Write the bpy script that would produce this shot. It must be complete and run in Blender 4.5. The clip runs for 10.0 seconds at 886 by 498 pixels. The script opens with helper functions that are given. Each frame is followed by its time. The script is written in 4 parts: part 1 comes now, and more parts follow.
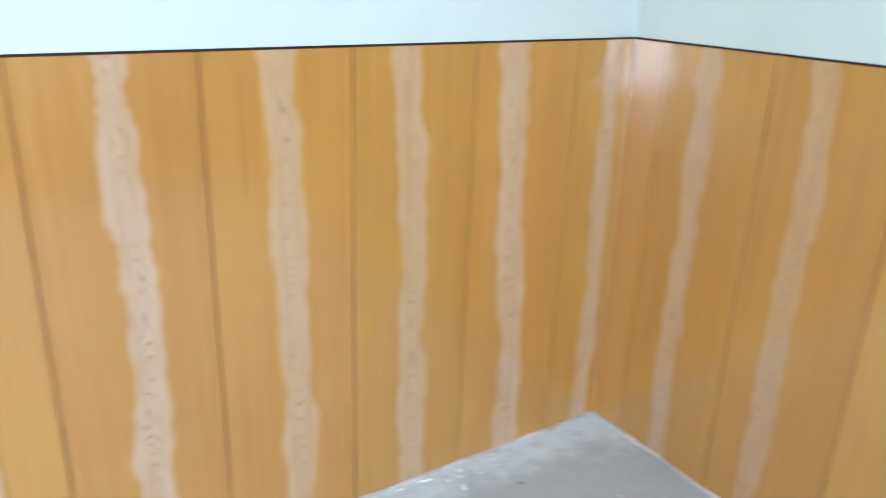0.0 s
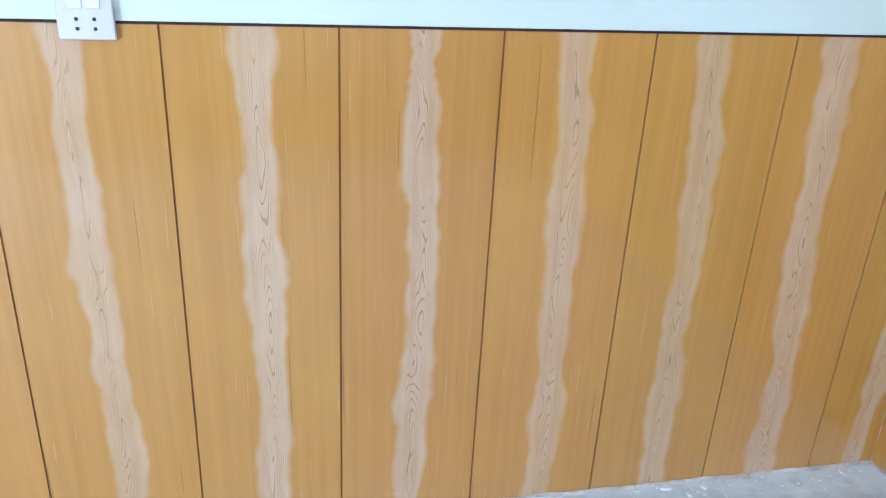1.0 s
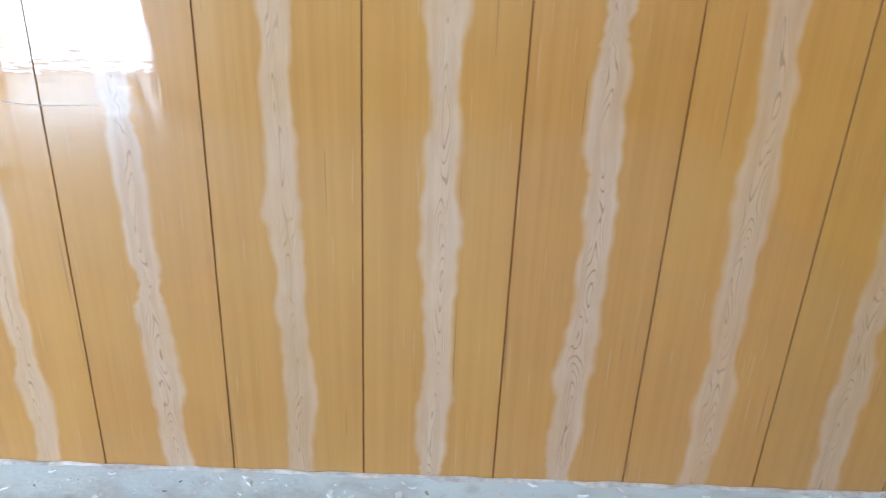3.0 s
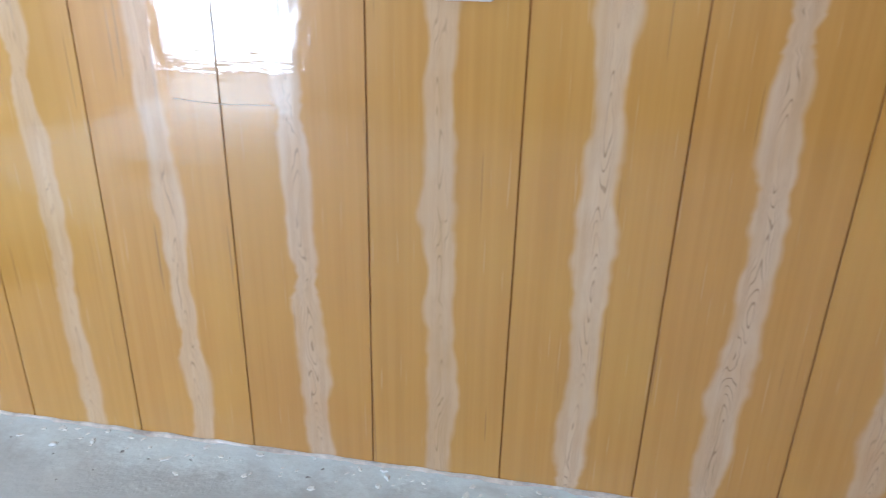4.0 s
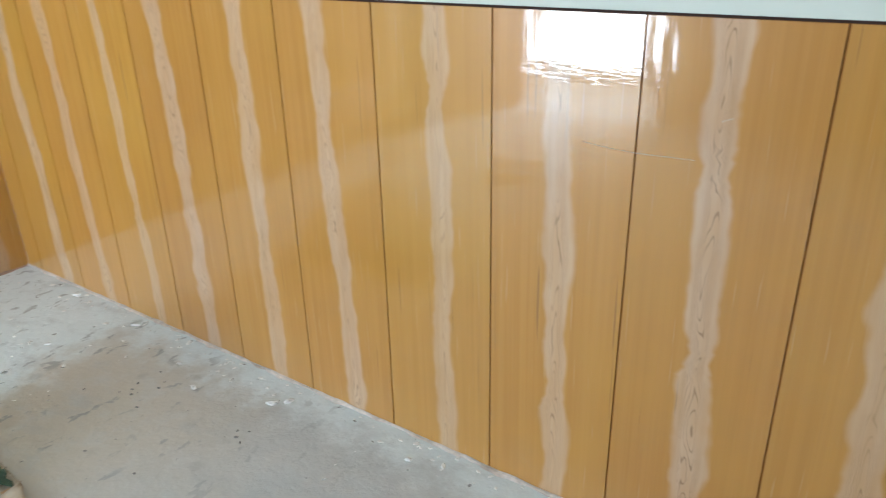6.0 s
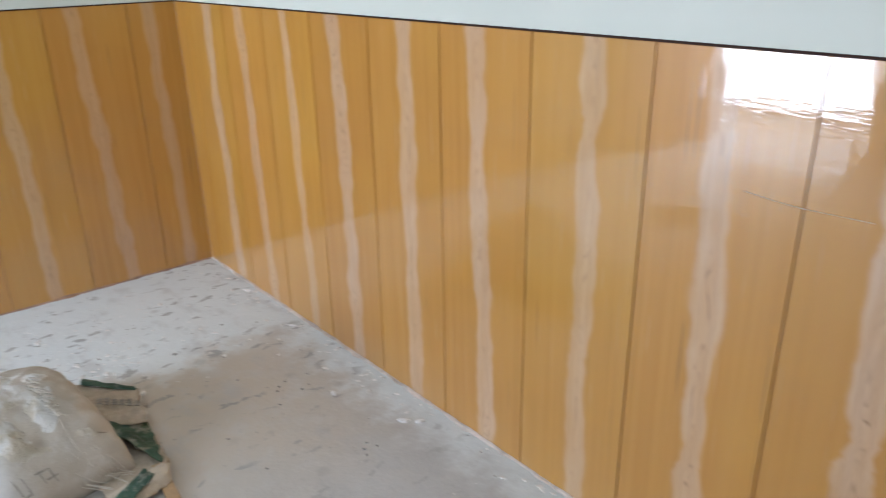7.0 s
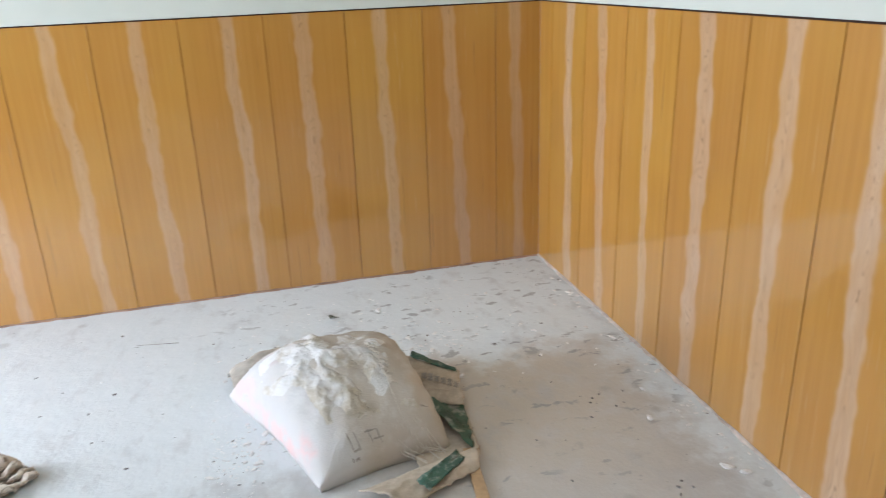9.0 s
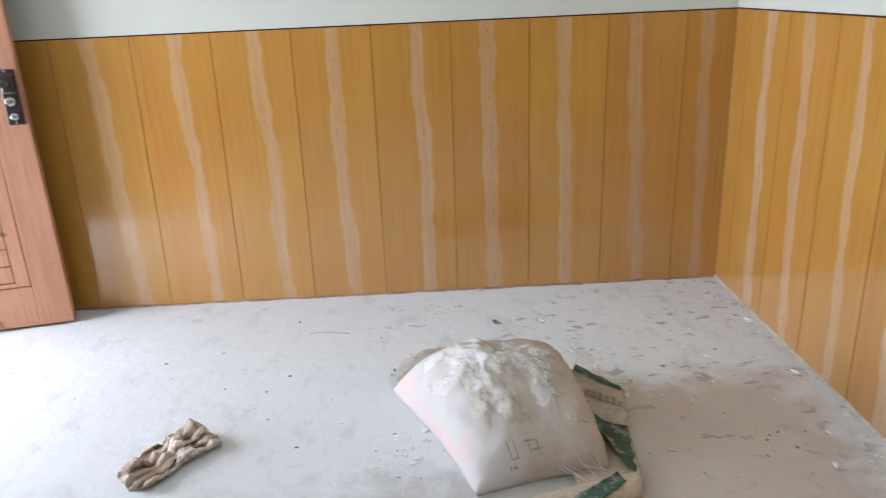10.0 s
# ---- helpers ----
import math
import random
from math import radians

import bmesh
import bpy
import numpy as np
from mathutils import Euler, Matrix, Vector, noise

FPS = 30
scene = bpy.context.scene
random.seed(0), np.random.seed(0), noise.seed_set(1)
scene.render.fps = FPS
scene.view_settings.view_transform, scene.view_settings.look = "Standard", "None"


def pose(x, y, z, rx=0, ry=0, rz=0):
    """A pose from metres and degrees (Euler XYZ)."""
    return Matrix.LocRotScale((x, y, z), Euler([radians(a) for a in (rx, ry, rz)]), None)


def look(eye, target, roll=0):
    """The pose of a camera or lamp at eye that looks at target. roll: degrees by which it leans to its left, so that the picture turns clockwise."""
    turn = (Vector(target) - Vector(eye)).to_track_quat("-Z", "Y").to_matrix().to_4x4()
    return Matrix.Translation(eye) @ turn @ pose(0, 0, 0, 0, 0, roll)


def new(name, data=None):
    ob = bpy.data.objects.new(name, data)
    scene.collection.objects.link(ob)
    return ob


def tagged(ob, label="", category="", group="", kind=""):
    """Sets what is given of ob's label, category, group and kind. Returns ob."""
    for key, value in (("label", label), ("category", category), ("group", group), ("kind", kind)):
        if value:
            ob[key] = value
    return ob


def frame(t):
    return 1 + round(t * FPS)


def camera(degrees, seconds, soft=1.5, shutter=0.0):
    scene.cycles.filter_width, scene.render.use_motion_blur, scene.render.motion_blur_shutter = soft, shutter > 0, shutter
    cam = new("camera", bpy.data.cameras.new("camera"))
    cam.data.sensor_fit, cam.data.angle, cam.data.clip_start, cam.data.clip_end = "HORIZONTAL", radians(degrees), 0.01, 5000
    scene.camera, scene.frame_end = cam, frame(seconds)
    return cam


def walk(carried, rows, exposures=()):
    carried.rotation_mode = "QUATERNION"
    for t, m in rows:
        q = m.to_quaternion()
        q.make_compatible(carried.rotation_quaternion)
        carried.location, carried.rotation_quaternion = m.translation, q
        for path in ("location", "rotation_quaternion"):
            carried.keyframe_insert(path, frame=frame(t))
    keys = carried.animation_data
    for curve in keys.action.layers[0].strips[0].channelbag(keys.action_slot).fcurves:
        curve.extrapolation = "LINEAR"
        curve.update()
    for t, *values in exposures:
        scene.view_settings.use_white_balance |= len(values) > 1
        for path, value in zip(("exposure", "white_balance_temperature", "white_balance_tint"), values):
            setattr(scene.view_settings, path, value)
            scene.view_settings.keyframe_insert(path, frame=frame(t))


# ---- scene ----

# ------------------------------------------------------------ camera
cam = camera(61.7, 10.0, soft=1.1, shutter=0.4)
PATH = [
    (0, (3.419, -1.379, 1.244), (4.44, 0.192, 0.544), 1.7),
    (0.5, (3.428, -1.4, 1.235), (3.928, 0.402, 0.525), 0.2),
    (1, (3.397, -1.376, 1.241), (3.771, 0.437, 0.483), 2.3),
    (1.5, (3.419, -1.366, 1.24), (3.8, 0.427, 0.439), 2.6),
    (2, (3.41, -1.367, 1.219), (3.699, 0.427, 0.385), 2.7),
    (2.2, (3.4, -1.364, 1.214), (3.584, 0.437, 0.365), 2.0),
    (3.3, (3.315, -1.381, 1.207), (3.234, 0.446, 0.397), 1.6),
    (3.5, (3.3, -1.376, 1.212), (3.146, 0.444, 0.397), 1.0),
    (4, (3.268, -1.377, 1.206), (2.944, 0.421, 0.392), 0.8),
    (4.5, (3.229, -1.362, 1.214), (2.765, 0.394, 0.376), 0.7),
    (5, (3.16, -1.345, 1.206), (2.53, 0.357, 0.366), 0.3),
    (5.5, (3.049, -1.279, 1.235), (2.219, 0.323, 0.371), -1.0),
    (5.7, (3.024, -1.258, 1.245), (2.08, 0.291, 0.403), -1.7),
    (6.8, (3.099, -1.204, 1.255), (1.745, 0.061, 0.5), -0.8),
    (7, (3.062, -1.162, 1.255), (1.625, 0.015, 0.512), -1.4),
    (7.5, (2.995, -1.141, 1.257), (1.343, -0.263, 0.549), -2.1),
    (8, (2.966, -1.157, 1.235), (1.249, -0.406, 0.536), -2.8),
    (8.5, (2.953, -1.169, 1.23), (1.184, -0.557, 0.523), -2.3),
    (9, (2.95, -1.19, 1.226), (1.134, -0.733, 0.525), -2.3),
    (9.5, (2.953, -1.214, 1.236), (1.09, -0.982, 0.544), -2.2),
    (10, (2.934, -1.222, 1.225), (1.049, -1.187, 0.559), -2.6),
]
EXPOSURES = [(0.0, 0.01, 5080, 8), (0.5, -0.20, 5050, 9), (1.0, -0.16, 4800, 10), (1.5, -0.12, 4720, 10), (2.2, 0.0, 4750, 4), (3.5, -0.63, 5080, 11), (4.5, -0.66, 5120, 9), (5.5, -0.81, 5500, 4), (7.0, -1.06, 5720, 16), (7.5, -0.96, 5760, 13), (8.5, -0.86, 5830, 15), (9.0, -0.98, 5920, 16), (10.0, -1.12, 6050, 20)]
walk(cam, [(t, look(eye, target, roll)) for t, eye, target, roll in PATH], EXPOSURES)

# ------------------------------------------------------------ room plan (metres)
LX, DY, HZ = 4.877, 3.55, 2.85      # room: x 0..LX, y -DY..0, height HZ
HD = 1.10                           # top of the painted wood dado
DX0, DX1, DZ = 0.30, 1.28, 2.06     # doorway in the south wall

WX0, WX1, WZ0, WZ1 = 3.06, 4.22, 1.17, 2.17  # window in the south wall

# ------------------------------------------------------------ light
world = bpy.data.worlds.new("world")
scene.world = world
world.use_nodes = True
wn = world.node_tree
sky = wn.nodes.new("ShaderNodeTexSky")
sky.sky_type, sky.sun_disc = "NISHITA", False
sky.sun_elevation, sky.sun_rotation = radians(55), radians(290)
wn.links.new(sky.outputs[0], wn.nodes["Background"].inputs[0])
wn.nodes["Background"].inputs[1].default_value = 0.12

sun = new("sun", bpy.data.lights.new("sun", "SUN"))
sun.data.energy, sun.data.angle, sun.data.color = 4.0, radians(0.5), (1.0, 0.95, 0.88)
sun.matrix_world = look((-9.0, -4.0, 13.0), (0.0, -7.0, 0.0))

door_light = new("doorway_daylight", bpy.data.lights.new("doorway_daylight", "AREA"))
door_light.data.shape, door_light.data.size, door_light.data.size_y = "RECTANGLE", 2.6, 1.9
door_light.data.energy, door_light.data.color = 620.0, (0.90, 0.97, 1.0)
door_light.matrix_world = look((0.42, -DY - 0.95, 1.0), (0.42, -DY + 1.05, 0.8))

window_light = new("window_daylight", bpy.data.lights.new("window_daylight", "AREA"))
window_light.data.shape, window_light.data.size, window_light.data.size_y = "RECTANGLE", WX1 - WX0 - 0.1, WZ1 - WZ0 - 0.1
window_light.data.energy, window_light.data.color = 35.0, (0.90, 0.97, 1.0)
window_light.matrix_world = look(((WX0 + WX1) / 2, -DY - 0.11, (WZ0 + WZ1) / 2), ((WX0 + WX1) / 2, 0.0, (WZ0 + WZ1) / 2))


# ------------------------------------------------------------ helpers
def material(name):
    m = bpy.data.materials.new(name)
    m.use_nodes = True
    nt = m.node_tree
    return m, nt, nt.nodes["Principled BSDF"]


def nd(nt, kind, **props):
    n = nt.nodes.new(kind)
    for k, v in props.items():
        if k == "op":
            n.operation = v
        elif k == "clamp":
            n.use_clamp = v
        elif k == "blend":
            n.blend_type = v
        elif k == "data":
            n.data_type = v
    return n


def put_in(nt, socket, value):
    if hasattr(value, "is_linked"):
        nt.links.new(value, socket)
    else:
        socket.default_value = value


def mth(nt, op, a, b=0.0, c=0.0, clamp=False):
    n = nd(nt, "ShaderNodeMath", op=op, clamp=clamp)
    for i, v in enumerate((a, b, c)):
        put_in(nt, n.inputs[i], v)
    return n.outputs[0]


def step(nt, v, lo, hi):
    n = nt.nodes.new("ShaderNodeMapRange")
    n.interpolation_type = "SMOOTHSTEP"
    put_in(nt, n.inputs[0], v)
    n.inputs[1].default_value, n.inputs[2].default_value = lo, hi
    return n.outputs[0]


def mixc(nt, fac, a, b, blend="MIX"):
    n = nd(nt, "ShaderNodeMix", data="RGBA", blend=blend)
    put_in(nt, n.inputs[0], fac)
    for s, v in ((n.inputs[6], a), (n.inputs[7], b)):
        if isinstance(v, tuple):
            s.default_value = (*v, 1.0)
        else:
            nt.links.new(v, s)
    return n.outputs[2]


def coords(nt, scale=(1, 1, 1), shift=None, world_space=False):
    if world_space:
        src = nt.nodes.new("ShaderNodeNewGeometry").outputs["Position"]
    else:
        src = nt.nodes.new("ShaderNodeTexCoord").outputs["Object"]
    mp = nt.nodes.new("ShaderNodeMapping")
    nt.links.new(src, mp.inputs[0])
    mp.inputs["Scale"].default_value = scale
    if shift is not None:
        nt.links.new(shift, mp.inputs["Location"])
    return mp.outputs[0]


def noise_tex(nt, vec, scale, detail=3.0, rough=0.55):
    n = nt.nodes.new("ShaderNodeTexNoise")
    nt.links.new(vec, n.inputs["Vector"])
    n.inputs["Scale"].default_value, n.inputs["Detail"].default_value, n.inputs["Roughness"].default_value = scale, detail, rough
    return n.outputs[0]


def bump(nt, bsdf, height, strength, dist=0.01):
    b = nt.nodes.new("ShaderNodeBump")
    nt.links.new(height, b.inputs["Height"])
    b.inputs["Strength"].default_value, b.inputs["Distance"].default_value = strength, dist
    nt.links.new(b.outputs[0], bsdf.inputs["Normal"])


def plain(name, colour, rough=0.6, metal=0.0, spread=0.15, scale=20.0, bumpy=0.15):
    """A surface of one colour with mottling at two scales and a fine relief."""
    m, nt, p = material(name)
    v = coords(nt)
    big, fine = noise_tex(nt, v, scale * 0.25), noise_tex(nt, v, scale * 2.5, 5.0)
    f = mth(nt, "ADD", mth(nt, "MULTIPLY", big, 0.6), mth(nt, "MULTIPLY", fine, 0.4))
    dark, light = tuple(c * (1 - spread) for c in colour), tuple(min(c * (1 + spread), 0.95) for c in colour)
    nt.links.new(mixc(nt, step(nt, f, 0.3, 0.7), dark, light), p.inputs["Base Color"])
    p.inputs["Roughness"].default_value, p.inputs["Metallic"].default_value = rough, metal
    bump(nt, p, fine, bumpy, 0.004)
    return m


# ------------------------------------------------------------ materials
def wood_paint():
    """Varnished ochre wood-effect paint: fine upright grain, a pale band with dark heart grain down each board."""
    m, nt, p = material("wood_paint")
    rnd = nt.nodes.new("ShaderNodeObjectInfo").outputs["Random"]
    off = nt.nodes.new("ShaderNodeCombineXYZ")
    for i, k in enumerate((37.0, 11.0, 53.0)):
        nt.links.new(mth(nt, "MULTIPLY", rnd, k), off.inputs[i])
    v = coords(nt, (1, 1, 1), off.outputs[0])
    fine = noise_tex(nt, coords(nt, (260, 30, 3.0), off.outputs[0]), 1.0, 3.0, 0.6)
    mid = noise_tex(nt, coords(nt, (55, 10, 0.9), off.outputs[0]), 1.0, 3.0, 0.55)
    patch = noise_tex(nt, v, 2.2, 2.0)
    c = mixc(nt, step(nt, mid, 0.28, 0.72), (0.456, 0.219, 0.035), (0.50, 0.251, 0.046))
    c = mixc(nt, mth(nt, "MULTIPLY", step(nt, fine, 0.45, 0.75), 0.15), c, (0.36, 0.20, 0.06))
    c = mixc(nt, mth(nt, "MULTIPLY", step(nt, patch, 0.45, 0.7), 0.45), c, (0.52, 0.278, 0.045))
    # sparse hairline cracks and pale brush hairs along the grain
    crack = noise_tex(nt, coords(nt, (120, 40, 2.2), off.outputs[0]), 1.0, 1.0, 0.4)
    c = mixc(nt, mth(nt, "MULTIPLY", step(nt, crack, 0.735, 0.765), 0.55), c, (0.20, 0.10, 0.035))
    hair = noise_tex(nt, coords(nt, (170, 60, 6.0), off.outputs[0]), 1.0, 1.0, 0.4)
    c = mixc(nt, mth(nt, "MULTIPLY", step(nt, hair, 0.70, 0.76), 0.35), c, (0.56, 0.36, 0.17))
    # pale band: the attribute is -1 and 1 at its edges, the brush dabs make it lobed
    d = nt.nodes.new("ShaderNodeAttribute")
    d.attribute_name = "band"
    dv = d.outputs["Fac"]
    lobes = noise_tex(nt, coords(nt, (16, 16, 13), off.outputs[0]), 1.0, 1.5, 0.5)
    wobbly = mth(nt, "ADD", mth(nt, "ABSOLUTE", dv), mth(nt, "MULTIPLY", mth(nt, "SUBTRACT", lobes, 0.5), 1.05))
    mask = mth(nt, "SUBTRACT", 1.0, step(nt, wobbly, 0.70, 1.20))
    pale = mixc(nt, step(nt, mid, 0.3, 0.7), (0.585, 0.425, 0.285), (0.645, 0.49, 0.36))
    wash = nt.nodes.new("ShaderNodeAttribute")
    wash.attribute_name = "wash"
    thin = noise_tex(nt, coords(nt, (20, 20, 7), off.outputs[0]), 1.0, 3.0)
    brush = mth(nt, "MULTIPLY", mask, mth(nt, "ADD", 0.52, mth(nt, "MULTIPLY", thin, 0.75)), clamp=True)
    brush = mth(nt, "MULTIPLY", brush, wash.outputs["Fac"], clamp=True)
    c = mixc(nt, brush, c, pale)
    # heart grain: nested long arches
    sep = nt.nodes.new("ShaderNodeSeparateXYZ")
    nt.links.new(v, sep.inputs[0])
    cmb = nt.nodes.new("ShaderNodeCombineXYZ")
    nt.links.new(mth(nt, "MULTIPLY", dv, 1.15), cmb.inputs[0])
    nt.links.new(mth(nt, "MULTIPLY", rnd, 40.0), cmb.inputs[2])
    nt.links.new(mth(nt, "MULTIPLY", sep.outputs[2], 5.0), cmb.inputs[1])
    warp = noise_tex(nt, cmb.outputs[0], 1.0, 1.0, 0.4)
    field = mth(nt, "ADD", mth(nt, "MULTIPLY", sep.outputs[2], 6.0), mth(nt, "MULTIPLY", mth(nt, "MULTIPLY", dv, dv), 15.0))
    field = mth(nt, "ADD", field, mth(nt, "MULTIPLY", warp, 12.0))
    tri = mth(nt, "ABSOLUTE", mth(nt, "SUBTRACT", mth(nt, "FRACT", field), 0.5))
    line = mth(nt, "SUBTRACT", 1.0, step(nt, tri, 0.04, 0.13))
    inner = mth(nt, "SUBTRACT", 1.0, step(nt, mth(nt, "ABSOLUTE", dv), 0.50, 0.82))
    broken = step(nt, noise_tex(nt, coords(nt, (30, 30, 9), off.outputs[0]), 1.0, 2.0), 0.28, 0.52)
    line = mth(nt, "MULTIPLY", mth(nt, "MULTIPLY", line, inner), mth(nt, "MULTIPLY", broken, wash.outputs["Fac"]), clamp=True)
    c = mixc(nt, mth(nt, "MULTIPLY", line, 0.85), c, (0.17, 0.086, 0.036))
    hsv = nt.nodes.new("ShaderNodeHueSaturation")
    nt.links.new(c, hsv.inputs["Color"])
    nt.links.new(mth(nt, "ADD", 0.94, mth(nt, "MULTIPLY", rnd, 0.12)), hsv.inputs["Value"])
    nt.links.new(mth(nt, "ADD", 0.4965, mth(nt, "MULTIPLY", mth(nt, "FRACT", mth(nt, "MULTIPLY", rnd, 7.3)), 0.006)), hsv.inputs["Hue"])
    nt.links.new(hsv.outputs[0], p.inputs["Base Color"])
    smear = noise_tex(nt, v, 6.0, 4.0)
    p.inputs["Roughness"].default_value = 0.34
    p.inputs["Specular IOR Level"].default_value = 0.35
    p.inputs["Coat Weight"].default_value, p.inputs["Coat IOR"].default_value = 1.0, 1.75
    nt.links.new(mth(nt, "ADD", 0.012, mth(nt, "MULTIPLY", smear, 0.06)), p.inputs["Coat Roughness"])
    wave = noise_tex(nt, coords(nt, (14, 14, 5), off.outputs[0]), 1.0, 2.0)
    ripple = noise_tex(nt, coords(nt, (9, 9, 55), off.outputs[0]), 1.0, 3.0, 0.6)
    h = mth(nt, "ADD", mth(nt, "ADD", mth(nt, "MULTIPLY", wave, 1.0), mth(nt, "MULTIPLY", ripple, 0.24)), mth(nt, "MULTIPLY", fine, 0.05))
    bump(nt, p, h, 0.09, 0.012)
    nt.links.new(p.inputs["Normal"].links[0].from_socket, p.inputs["Coat Normal"])
    return m


def wall_paint():
    m, nt, p = material("wall_paint")
    v = coords(nt, world_space=True)
    big, fine = noise_tex(nt, v, 1.4, 4.0), noise_tex(nt, v, 60.0, 4.0)
    nt.links.new(mixc(nt, step(nt, big, 0.3, 0.7), (0.60, 0.628, 0.555), (0.645, 0.672, 0.597)), p.inputs["Base Color"])
    p.inputs["Roughness"].default_value = 0.62
    bump(nt, p, fine, 0.12, 0.003)
    return m


def floor_concrete():
    """Bare cement floor: grey trowelled screed, white putty dust lying in drifts, trodden scuffs, stains and dark pits."""
    m, nt, p = material("floor_concrete")
    v = coords(nt, world_space=True)
    sep = nt.nodes.new("ShaderNodeSeparateXYZ")
    nt.links.new(v, sep.inputs[0])
    big, mid, fine = noise_tex(nt, v, 1.6, 4.0, 0.6), noise_tex(nt, v, 9.0, 6.0, 0.65), noise_tex(nt, v, 90.0, 4.0)
    blot = noise_tex(nt, v, 5.0, 5.0, 0.62)
    c = mixc(nt, step(nt, big, 0.3, 0.7), (0.45, 0.45, 0.445), (0.55, 0.55, 0.545))
    # brownish tint beside the sack: its warm shade put into the cement's colour
    tx, ty = mth(nt, "SUBTRACT", sep.outputs[0], 1.12), mth(nt, "SUBTRACT", sep.outputs[1], -0.52)
    round_ = mth(nt, "ADD", mth(nt, "SQRT", mth(nt, "ADD", mth(nt, "MULTIPLY", tx, tx), mth(nt, "MULTIPLY", ty, ty))), mth(nt, "MULTIPLY", mth(nt, "SUBTRACT", blot, 0.5), 0.4))
    c = mixc(nt, mth(nt, "SUBTRACT", 1.0, step(nt, round_, 0.15, 0.85)), c, (0.575, 0.52, 0.445))
    c = mixc(nt, mth(nt, "MULTIPLY", step(nt, mid, 0.46, 0.66), 0.55), c, (0.58, 0.56, 0.53))
    # white dust lies along the west wall and spreads round the sack towards the door
    south = mth(nt, "MAXIMUM", mth(nt, "SUBTRACT", -0.70, sep.outputs[1]), 0.0)
    reach = mth(nt, "MINIMUM", mth(nt, "ADD", 0.80, mth(nt, "MULTIPLY", south, 1.5)), 1.3)
    far = mth(nt, "ADD", mth(nt, "SUBTRACT", sep.outputs[0], reach), mth(nt, "MULTIPLY", mth(nt, "SUBTRACT", blot, 0.5), 0.5))
    near = mth(nt, "SUBTRACT", 1.0, step(nt, far, -0.20, 0.20))
    foot = mth(nt, "MULTIPLY", step(nt, mth(nt, "ADD", sep.outputs[1], mth(nt, "MULTIPLY", mth(nt, "SUBTRACT", mid, 0.5), 0.22)), -0.24, 0.02), 0.7)
    near = mth(nt, "MAXIMUM", near, foot)
    dust = step(nt, mth(nt, "ADD", mth(nt, "MULTIPLY", near, 0.66), mth(nt, "MULTIPLY", mid, 0.36)), 0.20, 0.66)
    # dust weakened towards the door: evens out the doorway light in the colour
    door_dim = mth(nt, "SUBTRACT", 0.95, mth(nt, "MULTIPLY", step(nt, mth(nt, "MULTIPLY", sep.outputs[1], -1.0), 1.1, 2.1), 0.25))
    c = mixc(nt, mth(nt, "MULTIPLY", dust, door_dim), c, (0.75, 0.80, 0.815))
    # thin places where the cement shows through the dust
    worn = step(nt, noise_tex(nt, coords(nt, (5.0, 9.0, 1.0), world_space=True), 1.0, 5.0, 0.62), 0.53, 0.68)
    c = mixc(nt, mth(nt, "MULTIPLY", worn, 0.38), c, (0.47, 0.47, 0.465))
    # short grey scuffs trodden through the dust, in loose groups, most of them by the corner and round the sack
    bend = noise_tex(nt, v, 6.0, 2.0)
    turned = nt.nodes.new("ShaderNodeVectorMath")
    turned.operation = "ADD"
    nt.links.new(coords(nt, (24.0, 12.0, 1.0), world_space=True), turned.inputs[0])
    cmb = nt.nodes.new("ShaderNodeCombineXYZ")
    nt.links.new(mth(nt, "MULTIPLY", bend, 2.5), cmb.inputs[0])
    nt.links.new(cmb.outputs[0], turned.inputs[1])
    fleck = noise_tex(nt, turned.outputs[0], 1.0, 3.0, 0.6)
    busy = mth(nt, "SUBTRACT", 1.0, step(nt, sep.outputs[0], 1.2, 2.2))
    busy = mth(nt, "MULTIPLY", busy, step(nt, sep.outputs[1], -1.75, -0.95))
    herd = mth(nt, "MULTIPLY", step(nt, noise_tex(nt, v, 3.3, 2.0), 0.44, 0.58), mth(nt, "ADD", 0.08, mth(nt, "MULTIPLY", busy, 0.92)))
    c = mixc(nt, mth(nt, "MULTIPLY", mth(nt, "MULTIPLY", step(nt, fleck, 0.585, 0.645), herd), 0.65), c, (0.27, 0.275, 0.28))
    pits = noise_tex(nt, v, 30.0, 2.0, 0.4)
    pit = step(nt, pits, 0.73, 0.79)
    c = mixc(nt, mth(nt, "MULTIPLY", pit, 0.75), c, (0.15, 0.145, 0.14))
    # round damp stains
    stain = nt.nodes.new("ShaderNodeTexVoronoi")
    stain.inputs["Scale"].default_value = 5.0
    nt.links.new(v, stain.inputs["Vector"])
    spot = mth(nt, "SUBTRACT", 1.0, step(nt, mth(nt, "ADD", stain.outputs["Distance"], mth(nt, "MULTIPLY", mid, 0.25)), 0.17, 0.27))
    c = mixc(nt, mth(nt, "MULTIPLY", spot, 0.35), c, (0.33, 0.32, 0.30))
    nt.links.new(c, p.inputs["Base Color"])
    p.inputs["Roughness"].default_value = 0.8
    h = mth(nt, "SUBTRACT", mth(nt, "ADD", mth(nt, "MULTIPLY", mid, 0.7), mth(nt, "MULTIPLY", fine, 0.12)), mth(nt, "MULTIPLY", pit, 0.4))
    bump(nt, p, h, 0.5, 0.012)
    return m


